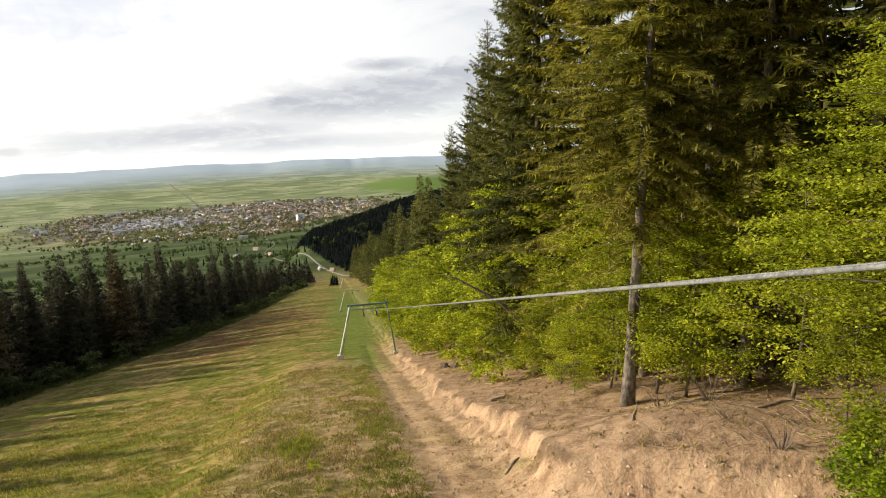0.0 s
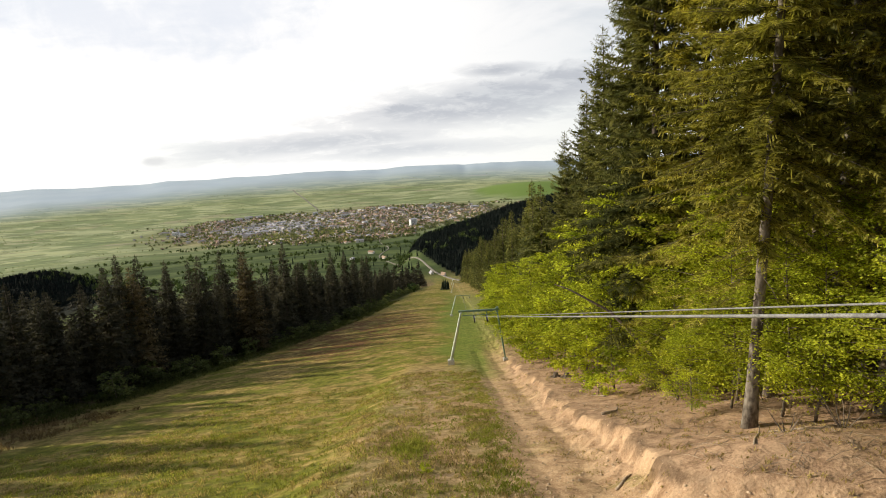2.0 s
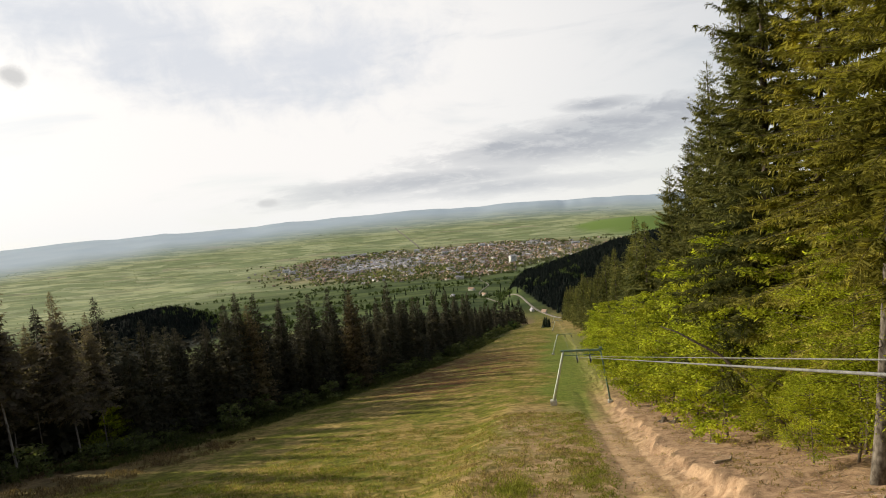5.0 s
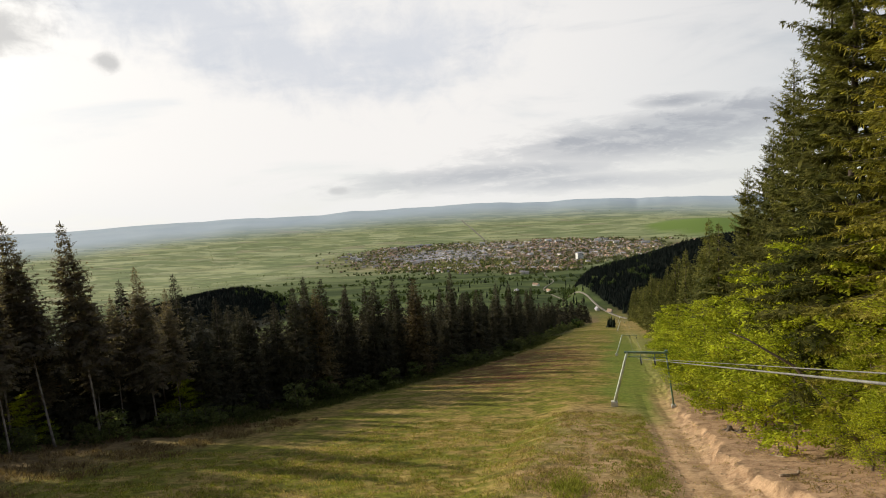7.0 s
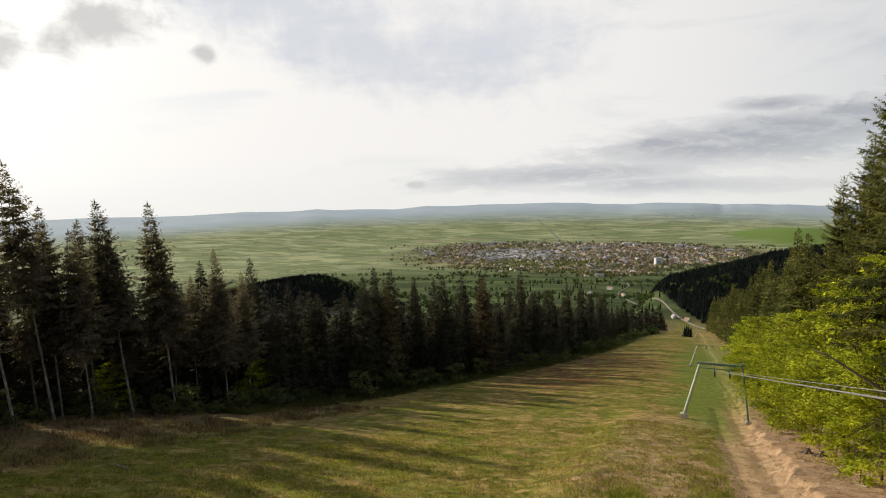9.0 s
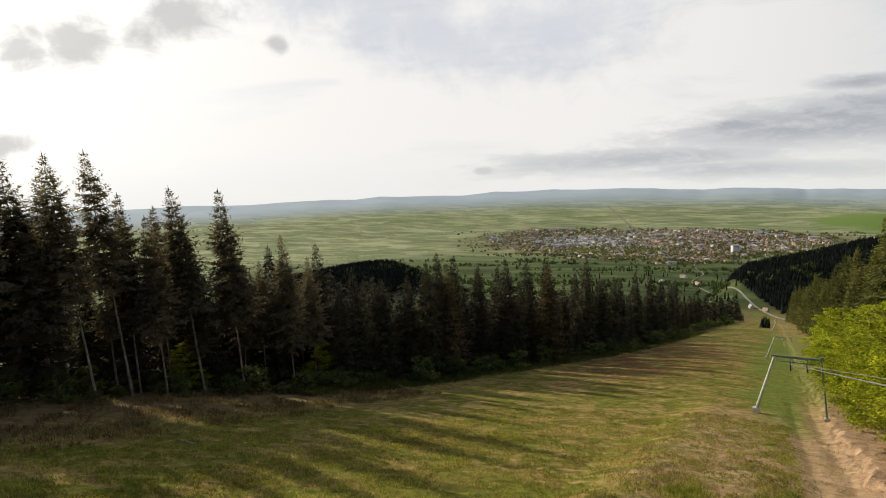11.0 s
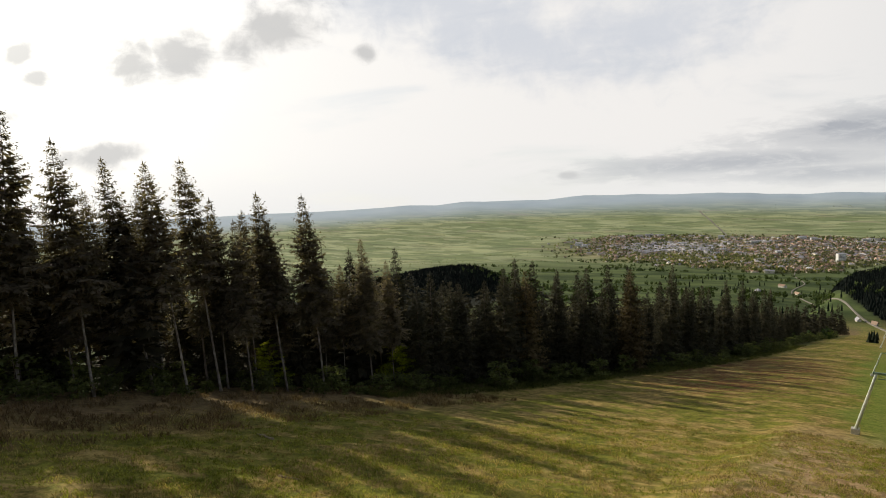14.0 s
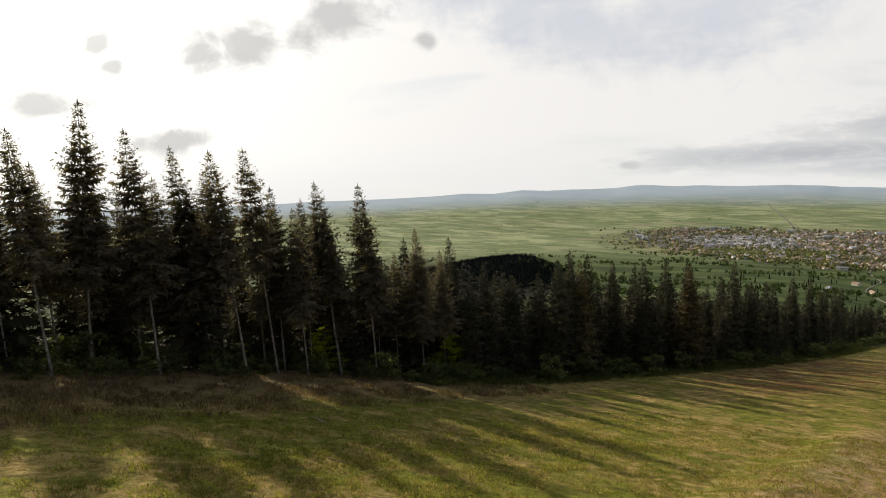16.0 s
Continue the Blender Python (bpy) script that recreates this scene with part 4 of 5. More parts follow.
def lift_mast(y, shift, up):
    """A single leaning mast with a short arm, further down the line."""
    base = gz(0.1 + shift, y)
    ob = empty("lift_mast", pose(shift, y, base))
    part("foot", bevelled("foot", -0.2, 0.4, -0.25, 0.25, -0.3, 0.4, 0.04), CONCRETE, ob, "pale concrete foot")
    part("leg", pole("leg", (0.1, 0, 0.3), (1.3, 0, up), 0.15, 0.10), PALE_GREEN, ob, "tapered pale green steel leg")
    part("arm", bevelled("arm", 1.2, 4.45, -0.05, 0.05, up - 0.06, up + 0.04, 0.01), LIFT_GREEN, ob, "thin green steel arm")
    for x in (ROPE_NEAR, ROPE_FAR):
        wheel = part("sheave", SHEAVE, RUBBER, ob)
        wheel.location = (x, 0, up - 0.52)
        part("hanger", bevelled("hanger", x - 0.06, x - 0.02, -0.03, 0.03, up - 0.6, up - 0.05, 0.006), LIFT_GREEN, ob)
    return tagged(ob, "pale green leaning mast of the drag lift beside the track", "lift pylon", "lift pylons")


def lift_pylon(y, shift=0.0, up=BEAM_UP):
    gl, gr = gz(0.1 + shift, y), gz(6.2 + shift, y)
    base = min(gl, gr)
    ob = empty("lift_pylon", pose(shift, y, base))
    top = gl - base + up
    part("foot", bevelled("foot", -0.26, 0.46, -0.3, 0.3, gl - base - 0.3, gl - base + 0.62, 0.04), CONCRETE, ob, "pale concrete foot")
    part("foot", bevelled("foot", 5.95, 6.45, -0.25, 0.25, gr - base - 0.3, gr - base + 0.35, 0.04), CONCRETE, ob, "pale concrete foot")
    part("leg", pole("leg", (0.1, 0, gl - base + 0.4), (1.5, 0, top), 0.17, 0.12), PALE_GREEN, ob, "tapered pale green steel leg")
    part("leg", pole("leg", (6.2, 0, gr - base + 0.2), (5.45, 0, top), 0.10, 0.08), LIFT_GREEN, ob, "thin green steel leg")
    part("crossbeam", bevelled("crossbeam", 1.2, 5.75, -0.10, 0.10, top - 0.1, top + 0.1), LIFT_GREEN, ob, "faded green crossbeam")
    part("crossbeam_cap", bevelled("cap", 5.32, 5.62, -0.16, 0.16, top - 0.25, top + 0.3), LIFT_GREEN, ob)
    st = Store()
    for k in range(6):
        x = 1.7 + k * 0.62
        st.add(*tube([(x, 0, top - 0.1), (x + 0.31, 0, top - 0.5), (x + 0.62, 0, top - 0.1)], [0.025] * 3, 5))
    part("lattice", st.mesh("lattice"), LIFT_GREEN, ob)
    part("lower_chord", pole("lower_chord", (1.6, 0, top - 0.5), (5.45, 0, top - 0.5), 0.045, 0.045, 8), LIFT_GREEN, ob)
    for x in (ROPE_NEAR, ROPE_FAR):
        hanger = part("hanger", bevelled("hanger", x - 0.03, x + 0.03, -0.09, 0.09, top - 0.95, top - 0.1, 0.008), LIFT_GREEN, ob)
        rail = part("sheave_rail", bevelled("rail", x + 0.07, x + 0.12, -0.95, 0.95, top - 0.98, top - 0.82, 0.01), STEEL, ob, "steel sheave rail")
        for q in (-0.78, -0.26, 0.26, 0.78):
            w = part("sheave", SHEAVE, RUBBER, rail)
            w.location = (x, q, top - 0.93)
    return tagged(ob, "green steel portal pylon of the drag lift beside the track", "lift pylon", "lift pylons")


def drift(y):
    """The lift bears a little to the right on its way down."""
    return max(0.0, (y - 68) * 0.012)


PYLONS = [(68.0, BEAM_UP), (138.0, 4.6), (262.0, 4.2), (390.0, 4.0)]
lift_pylon(68.0)
for y, up in PYLONS[1:]:
    lift_mast(y, drift(y), up)


def rope(x0, z0, x1, thick):
    """One strand of the haul rope, from behind the camera down over the pylons."""
    tops = [(x0, -42.0, z0 + 42 * 0.31), (x0, 0.0, z0)]
    tops += [(x1 + drift(y), y, gz(0.1 + drift(y), y) + up - 0.72) for y, up in PYLONS]
    line = []
    for i in range(len(tops) - 1):
        a, b = np.array(tops[i]), np.array(tops[i + 1])
        near = i < 2
        n = 2200 if i == 1 else 40
        s = np.linspace(0, 1, n, endpoint=False)
        if i == 1:
            s = s ** 2
        sag = 0.0 if near else 1.2
        line.append(a + (b - a) * s[:, None] - np.array([0, 0, 1.0]) * (4 * sag * s * (1 - s))[:, None])
    line = np.concatenate(line + [np.array([tops[-1]])])
    run = np.concatenate([[0], np.cumsum(np.linalg.norm(np.diff(line, axis=0), axis=1))])
    d = unit(np.gradient(line, axis=0))
    u = unit(np.cross(d, (0, 0, 1.0)))
    w = np.cross(u, d)
    n = 24
    a = np.arange(n) * 2 * math.pi / n
    close = (np.abs(line[:, 1] - 6) < 14)[:, None]
    lobes = 1 + 0.30 * np.abs(np.sin(3 * (a[None] + run[:, None] * 17.0))) * close
    r = thick * lobes[:, :, None]
    v = line[:, None] + r * (np.cos(a)[None, :, None] * u[:, None] + np.sin(a)[None, :, None] * w[:, None])
    m = len(line)
    i = (np.arange(m - 1)[:, None] * n + np.arange(n)[None])
    j = (np.arange(m - 1)[:, None] * n + (np.arange(n)[None] + 1) % n)
    f = np.stack([i, j, j + n, i + n], -1).reshape(-1, 4)
    me = mesh_of("haul_rope", v.reshape(-1, 3), f, True)
    me.materials.append(ROPE)
    return tagged(new("haul_rope", me), "twisted grey steel haul rope of the drag lift", "rope", "haul ropes")


ROPE = two_tone("grey steel wire", (0.13, 0.13, 0.125), (0.27, 0.27, 0.255), 30, 0.8, 0.2)
ROPE.node_tree.nodes["Principled BSDF"].inputs["Metallic"].default_value = 0.1
rope(3.4, 0.0, ROPE_NEAR, 0.017)
rope(5.8, 0.04, ROPE_FAR, 0.014)


# ---- the far country ----
def tiny_conifer(seed):
    rg = np.random.default_rng(seed)
    st = Store()
    for z0, z1, r in ((0.5, 5.5, 2.3), (3.2, 8.6, 1.8), (6.2, 12.0, 1.25)):
        n = 7
        a = np.arange(n) * 2 * math.pi / n + rg.uniform(0, 1)
        rr = r * rg.uniform(0.65, 1.15, n)
        ring = np.stack([np.cos(a) * rr, np.sin(a) * rr, z0 + rg.uniform(-0.5, 0.5, n)], 1)
        st.add(np.vstack([ring, [[0, 0, z1]]]), [(k, (k + 1) % n, n) for k in range(n)])
    return st.mesh("tiny")


def tiny_round(seed):
    rg = np.random.default_rng(seed)
    st = Store()
    k = 14
    p = unit(rg.normal(0, 1, (k, 3))) * rg.uniform(0.5, 1, (k, 1)) * np.array([2.8, 2.8, 2.6]) + np.array([0, 0, 3.4])
    d, q = unit(rg.normal(0, 1, (k, 3))) * 1.9, unit(rg.normal(0, 1, (k, 3))) * 1.4
    st.cards(np.stack([p - d, p - q, p + d, p + q], 1))
    return st.mesh("tiny")


HEDGE_LEAVES = leafy("hedges far off", (0.13, 0.155, 0.07), (0.22, 0.25, 0.12), 0.02, 0.25, 0, 0.3)
FRESH_LEAVES = leafy("fresh garden leaves far off", (0.16, 0.18, 0.05), (0.34, 0.34, 0.11), 0.02, 0.3, 0, 0.3)
TOWN_LEAVES = leafy("garden trees far off", (0.10, 0.115, 0.055), (0.20, 0.205, 0.11), 0.02, 0.2, 0, 0.25)
TINY, ROUND = [tiny_conifer(s) for s in (1, 2, 3)], [tiny_round(s) for s in (4, 5)]
# both near black: the shade over far trees is put into their colour
FAR_NEEDLES = leafy("far conifers darkened for shade", (0.011, 0.018, 0.012), (0.026, 0.034, 0.020), 0.05, 0.05, 0, 0.3)
RIDGE_NEEDLES = leafy("ridge conifers blackened for shade", (0.006, 0.010, 0.009), (0.014, 0.019, 0.015), 0.05, 0.02, 0, 0.3)
FAR_LEAVES = leafy("far broadleaf trees", (0.035, 0.055, 0.020), (0.10, 0.13, 0.045), 0.02, 0.2, 0, 0.4)
rng = np.random.default_rng(19)


def scatter(n, make, keep=lambda x, y: True):
    spots = []
    while len(spots) < n:
        x, y, s = make()
        if keep(x, y):
            spots.append((x, y, s))
    return spots


def at_bearing(az, d):
    return d * math.sin(radians(az)), d * math.cos(radians(az))


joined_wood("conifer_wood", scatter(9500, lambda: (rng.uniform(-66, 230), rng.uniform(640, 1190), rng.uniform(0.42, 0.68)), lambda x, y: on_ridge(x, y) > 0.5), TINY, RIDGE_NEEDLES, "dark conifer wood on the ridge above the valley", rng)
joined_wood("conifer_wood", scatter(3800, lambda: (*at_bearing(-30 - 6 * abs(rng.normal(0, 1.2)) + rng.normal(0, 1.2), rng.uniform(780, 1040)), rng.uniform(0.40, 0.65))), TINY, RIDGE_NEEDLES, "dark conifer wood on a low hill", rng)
joined_wood("conifer_wood", scatter(110, lambda: (*at_bearing(rng.uniform(-16, 3), rng.uniform(600, 1500)), rng.uniform(0.5, 1.0)), lambda x, y: value_noise(np.array(x / 70), np.array(y / 40), 31) > 0.25 and not -30 < x < 12), TINY, FAR_NEEDLES, "scattered groups of conifers in the valley", rng)
joined_wood("conifer_wood", [(x, y, k) for x, y, k in ((-1.4, 300, 0.46), (0.2, 301, 0.5), (1.4, 303, 0.44), (-0.6, 304, 0.5), (0.9, 299, 0.4))], TINY, FAR_NEEDLES, "small group of conifers low on the slope", rng)
joined_wood("olive_bushes", [(-16.6, 318, 0.9), (-18.5, 322, 0.8), (-17.5, 340, 0.6), (-22, 300, 0.8), (-24, 280, 0.6), (-15, 345, 0.5), (-25, 262, 0.7), (-27, 240, 0.6)], ROUND, FAR_LEAVES, "olive bushes low on the slope beside the wood", rng)
joined_wood("valley_trees", scatter(1500, lambda: (*at_bearing(rng.uniform(-34, 4), rng.uniform(640, 2250)), rng.uniform(0.7, 1.5)), lambda x, y: value_noise(np.array(x / 160), np.array(y / 60), 33) > 0.15), ROUND, FAR_LEAVES, "hedges and scattered trees in the valley pastures", rng)


def in_town(az, d, margin=0):
    low, high = town_reach(az)
    return low - margin < d < high + margin


def town_spot(margin=0):
    while True:
        az, d = rng.uniform(-26, 10.5), rng.uniform(1780, 3080)
        ragged = 170 * float(value_noise(np.array(az * 0.7), np.array(d / 160), 43)) + 60 * float(value_noise(np.array(az * 2.3), np.array(d / 70), 44))
        if in_town(az + ragged / 70, d + ragged, margin) and rng.random() < 0.12 + float(smooth(np.array(az), -25, -16)):
            return az, d


joined_wood("town_trees", [(*at_bearing(*town_spot(60)), rng.uniform(0.8, 1.7)) for _ in range(3800)], ROUND, TOWN_LEAVES, "garden trees among the houses of the town", rng)
joined_wood("town_trees", [(*at_bearing(*town_spot(20)), rng.uniform(0.7, 1.4)) for _ in range(2200)], ROUND, FRESH_LEAVES, "gardens in fresh leaf among the houses of the town", rng)
joined_wood("plain_trees", scatter(1500, lambda: (*at_bearing(rng.uniform(-48, 9), rng.uniform(2150, 4300)), rng.uniform(0.4, 0.75)), lambda x, y: float(value_noise(np.array(x / 170), np.array(y / 34), 37)) > 0.42 and not in_town(math.degrees(math.atan2(x, y)), math.hypot(x, y))), ROUND, HEDGE_LEAVES, "hedgerows and lines of trees across the plain", rng)

WALLS = two_tone("far house walls", (0.58, 0.52, 0.43), (0.80, 0.75, 0.66), 0.01, 0.9, 0.1, per_island=0.30, local=False)
ROOFS = two_tone("far tiled roofs", (0.30, 0.19, 0.135), (0.46, 0.33, 0.245), 0.02, 0.9, 0.1, per_island=0.45, local=False)
GREY_ROOFS = two_tone("far grey roofs", (0.26, 0.25, 0.28), (0.44, 0.43, 0.47), 0.02, 0.9, 0.1, per_island=0.3, local=False)


def house_shape(w, l, h, r):
    """Walls and gabled roof of a small house round the origin: verts, wall faces, roof faces."""
    a, b = w / 2, l / 2
    v = [(-a, -b, -3), (a, -b, -3), (a, b, -3), (-a, b, -3), (-a, -b, h), (a, -b, h), (a, b, h), (-a, b, h), (0, -b, h + r), (0, b, h + r)]
    walls = [(0, 1, 5, 4), (1, 2, 6, 5), (2, 3, 7, 6), (3, 0, 4, 7), (4, 5, 8), (6, 7, 9)]
    e = 0.7
    o = [(-a - e, -b - e, h - 0.3), (0, -b - e, h + r + 0.25), (0, b + e, h + r + 0.25), (-a - e, b + e, h - 0.3), (a + e, -b - e, h - 0.3), (a + e, b + e, h - 0.3)]
    return v, walls, o, [(0, 1, 2, 3), (1, 4, 5, 2)]


def town():
    walls, roofs, greys = Store(), Store(), Store()
    n = 0
    while n < 4300:
        az, d = town_spot()
        x, y = at_bearing(az, d)
        core = float(smooth(np.array(az), -20, -17) * (1 - smooth(np.array(az), -12, -9)) * smooth(np.array(d), 2380, 2480) * (1 - smooth(np.array(d), 2750, 2850)))
        dens = 0.42 + 0.75 * float(value_noise(np.array(x / 190), np.array(y / 130), 41))
        dens *= float(smooth(np.array(az), -27, -19)) * (0.3 + 0.7 * float(smooth(np.array(d - town_reach(az)[0]), 0, 260)))
        if rng.random() > max(dens, 0.75 * core) + 0.08:
            continue
        n += 1
        big = rng.random() < 0.03 + 0.16 * core
        w, l, h = (rng.uniform(8, 13), rng.uniform(16, 34), rng.uniform(4, 8)) if big else (rng.uniform(4.5, 7.5), rng.uniform(6, 11), rng.uniform(2.2, 3.8))
        v, wf, o, rf = house_shape(w, l, h, 0.8 if big else rng.uniform(1.8, 2.8))
        a = rng.choice((0.5, 2.07)) + rng.normal(0, 0.22)
        m = np.array([[math.cos(a), -math.sin(a), 0], [math.sin(a), math.cos(a), 0], [0, 0, 1]])
        at = np.array([x, y, gz(x, y)])
        walls.add(np.array(v) @ m.T + at, wf)
        (greys if big or rng.random() < 0.2 + 0.5 * core else roofs).add(np.array(o) @ m.T + at, rf)
    ob = empty("town", pose(0, 2500, -425))
    inv = Matrix.Translation((0, -2500, 425))
    for name, st, mat in (("walls", walls, WALLS), ("roofs", roofs, ROOFS), ("grey_roofs", greys, GREY_ROOFS)):
        me = st.mesh(name)
        me.transform(inv)
        p = part(name, me, mat, ob)
        p["kind"] = "stuff"
    return tagged(ob, "wide town of cream houses with red-brown roofs on the plain", "town", kind="stuff")


town()

WHITE = two_tone("white render", (0.72, 0.72, 0.70), (0.84, 0.84, 0.82), 0.3, 0.8, 0.2)
GLASS = two_tone("dark window glass", (0.03, 0.04, 0.05), (0.06, 0.07, 0.08), 0.5, 0.15, 0.5)


def hotel(az, d, w, l, h, turn):
    x, y = at_bearing(az, d)
    ob = empty("hotel_building", pose(x, y, gz(x, y), 0, 0, turn))
    part("wall", bevelled("wall", -w / 2, w / 2, -l / 2, l / 2, -3, h, 0.2), WHITE, ob)
    part("roof", bevelled("roof", -w / 2 - 1, w / 2 + 1, -l / 2 - 1, l / 2 + 1, h, h + 1.4, 0.2), GREY_ROOFS, ob, "flat grey roof")
    for k in range(int(h // 4)):
        z = 2 + k * 4
        part("window", bevelled("window", -w / 2 + 2, w / 2 - 2, -l / 2 - 0.15, -l / 2 + 0.1, z, z + 1.4, 0.05), GLASS, ob, "dark band of windows")
    return tagged(ob, "white multi-storey hotel building above the town", "building", "white buildings")


hotel(-2.55, 2330, 24, 14, 26, 35)
hotel(5.9, 2620, 24, 12, 12, 10)
hotel(6.6, 2640, 18, 12, 10, 10)
hotel(-14, 2750, 36, 12, 10, 15)
hotel(-8.5, 2800, 30, 12, 11, 15)
hotel(3, 2850, 36, 12, 10, 5)
for az, d, w, turn in ((-17.4, 3000, 30, 20), (-16.6, 3020, 34, 20), (-15.7, 2990, 26, 25), (-22.5, 2760, 30, 15), (-22.0, 2700, 22, 30), (-11, 2960, 24, 10), (-5.2, 2940, 30, 25), (-4.4, 2900, 22, 25), (-1.0, 2960, 26, 10), (0.6, 2880, 24, 15), (-6.8, 2480, 18, 40)):
    hotel(az, d, w, 12, 11, turn)


def valley_house(x, y, w, l, h, turn, roof):
    v, wf, o, rf = house_shape(w, l, h, 2.2)
    ob = empty("valley_house", pose(x, y, gz(x, y), 0, 0, turn))
    part("wall", mesh_of("wall", v, wf), WALLS, ob)
    me = mesh_of("roof", o, rf)
    me.materials.append(roof)
    part("roof", me, None, ob)
    return tagged(ob, "small house at the foot of the ski slope", "house", "houses in the valley")


for x, y, w, l, h, a, r in ((-14, 690, 3.2, 5, 1.6, 20, GREY_ROOFS), (-1, 668, 3, 4, 1.6, 60, ROOFS), (-160, 1120, 9, 16, 5, 10, GREY_ROOFS), (-110, 1180, 6, 10, 3, 40, ROOFS), (-150, 1330, 8, 12, 4, 60, ROOFS), (-60, 1280, 7, 10, 3, 20, GREY_ROOFS)):
    valley_house(x, y, w, l, h, a, r)


def ribbon(name, pts, width, mat, label, lift=0.4):
    pts = np.array(pts, float)
    t = np.linspace(0, len(pts) - 1, 90)
    c = np.stack([np.interp(t, np.arange(len(pts)), pts[:, q]) for q in range(2)], 1)
    for _ in range(6):
        c[1:-1] = (c[:-2] + 2 * c[1:-1] + c[2:]) / 4
    d = unit(np.gradient(c, axis=0))
    nrm = np.stack([-d[:, 1], d[:, 0]], 1) * width / 2
    rows = []
    for off, dz in ((-1, -0.6), (-1, 0.35), (0, 0.45), (1, 0.35), (1, -0.6)):
        p = c + nrm * off
        rows.append(np.column_stack([p, np.maximum(ground(p[:, 0], p[:, 1]), ground(c[:, 0], c[:, 1]) - 0.5) + dz * min(1, lift * 2.5) + lift]))
    v = np.stack(rows, 1).reshape(-1, 3)
    f = [(i * 5 + k, i * 5 + k + 1, i * 5 + k + 6, i * 5 + k + 5) for i in range(len(c) - 1) for k in range(4)]
    me = mesh_of(name, v, f)
    me.materials.append(mat)
    return tagged(new(name, me), label, "road", kind="structure")


GRAVEL = two_tone("pale gravel road", (0.17, 0.155, 0.125), (0.27, 0.25, 0.21), 0.2, 0.95, 0.1, local=False)
ribbon("road", [(40, 585), (14, 600), (-8, 690), (-32, 840), (-80, 1000), (-130, 1250), (-120, 1450), (-170, 1700), (-190, 2000), (-260, 2300)], 2.2, GRAVEL, "pale road winding up the valley from the town")
ribbon("road", [(-560, 3000), (-640, 3250), (-760, 3600), (-900, 4000)], 8, GRAVEL, "straight pale road leaving the town across the plain")


# ---- small things near the track ----
rng = np.random.default_rng(23)
BLADE = leafy("grass blades", (0.15, 0.165, 0.03), (0.33, 0.32, 0.075), 0.6, 0.35, 0, 0.35)
TAN_BLADE = leafy("tan withered weeds", (0.20, 0.145, 0.075), (0.40, 0.30, 0.165), 0.6, 0.35, 0, 0.4)
# edge grass with the shade beside the wood put into its green
EDGE_BLADE = leafy("rank grass with shade in its colour", (0.050, 0.060, 0.018), (0.125, 0.130, 0.040), 0.6, 0.3, 0, 0.35)
BROWN_BLADE = leafy("withered weeds", (0.115, 0.078, 0.045), (0.27, 0.19, 0.105), 0.6, 0.3, 0, 0.35)
DRY_BLADE = leafy("dry grass blades", (0.24, 0.18, 0.07), (0.46, 0.36, 0.16), 0.6, 0.3, 0, 0.35)


def tufts(name, n, area, keep, height, mat, label):
    k = 0
    pts = []
    while k < n:
        x, y = area()
        if keep(x, y):
            pts.append((x, y))
            k += 1
    pts = np.array(pts)
    z = ground(pts[:, 0], pts[:, 1]) - 0.02
    st = Store()
    for _ in range(4):
        a = rng.uniform(0, 2 * math.pi, n)
        h = height * rng.uniform(0.5, 1.4, n)
        base = np.column_stack([pts + rng.normal(0, 0.06, (n, 2)), z])
        side = np.column_stack([np.cos(a), np.sin(a), 0 * a]) * (0.022 + 0.05 * h)[:, None]
        tip = base + np.column_stack([rng.normal(0, 0.45, n) * h, rng.normal(0, 0.45, n) * h, h])
        mid = (base + tip) / 2 + np.column_stack([0 * h, 0 * h, 0.12 * h])
        st.cards(np.stack([base - side, mid - side * 0.7, tip, mid + side * 0.7], 1))
    me = st.mesh(name)
    me.materials.append(mat)
    return tagged(new(name, me), label, "grass", kind="stuff")


def patchy(seed, level, size=3.0):
    return lambda x, y: value_noise(np.array(x / size), np.array(y / size), seed) > level


tufts("grass", 9000, lambda: (rng.uniform(-24, 2.6), 11 + 50 * rng.random() ** 1.4), patchy(61, 0.0, 0.9), 0.14, BLADE, "short green grass on the slope")
tufts("grass", 8000, lambda: (rng.uniform(-24, 2.6), 11 + 50 * rng.random() ** 1.4), patchy(62, 0.0, 0.9), 0.15, DRY_BLADE, "dry straw-coloured grass on the slope")
tufts("grass", 1300, lambda: (rng.uniform(7, 14), rng.uniform(12, 60)), patchy(63, 0.1, 0.8), 0.12, DRY_BLADE, "dry grass on the bank")
tufts("grass", 1600, lambda: (rng.normal(1.7, 0.6), rng.uniform(12, 60)), patchy(64, 0.0, 0.7), 0.13, BLADE, "strip of green grass beside the track")
tufts("grass", 3600, lambda: (rng.uniform(-6, 2.4), 11 + 52 * rng.random() ** 1.3), patchy(71, 0.15, 1.3), 0.15, TAN_BLADE, "brown withered weeds on the verge of the track")
tufts("grass", 1500, lambda: (rng.uniform(-5, 2.4), 11 + 52 * rng.random() ** 1.3), patchy(72, 0.25, 1.1), 0.14, BLADE, "green weeds in clumps on the verge of the track")
tufts("grass", 500, lambda: (rng.uniform(3.6, 6.2), 14 + 40 * rng.random()), patchy(73, 0.2, 0.9), 0.09, DRY_BLADE, "sparse dry weeds on the slumped earth")
tufts("grass", 11000, lambda: (lambda y: (float(wood_edge(y)) + rng.uniform(-2, 8), y))(50 + 190 * rng.random() ** 1.4), patchy(74, -0.4, 2.0), 0.42, EDGE_BLADE, "tall grass along the edge of the wood, darkened as in shade")
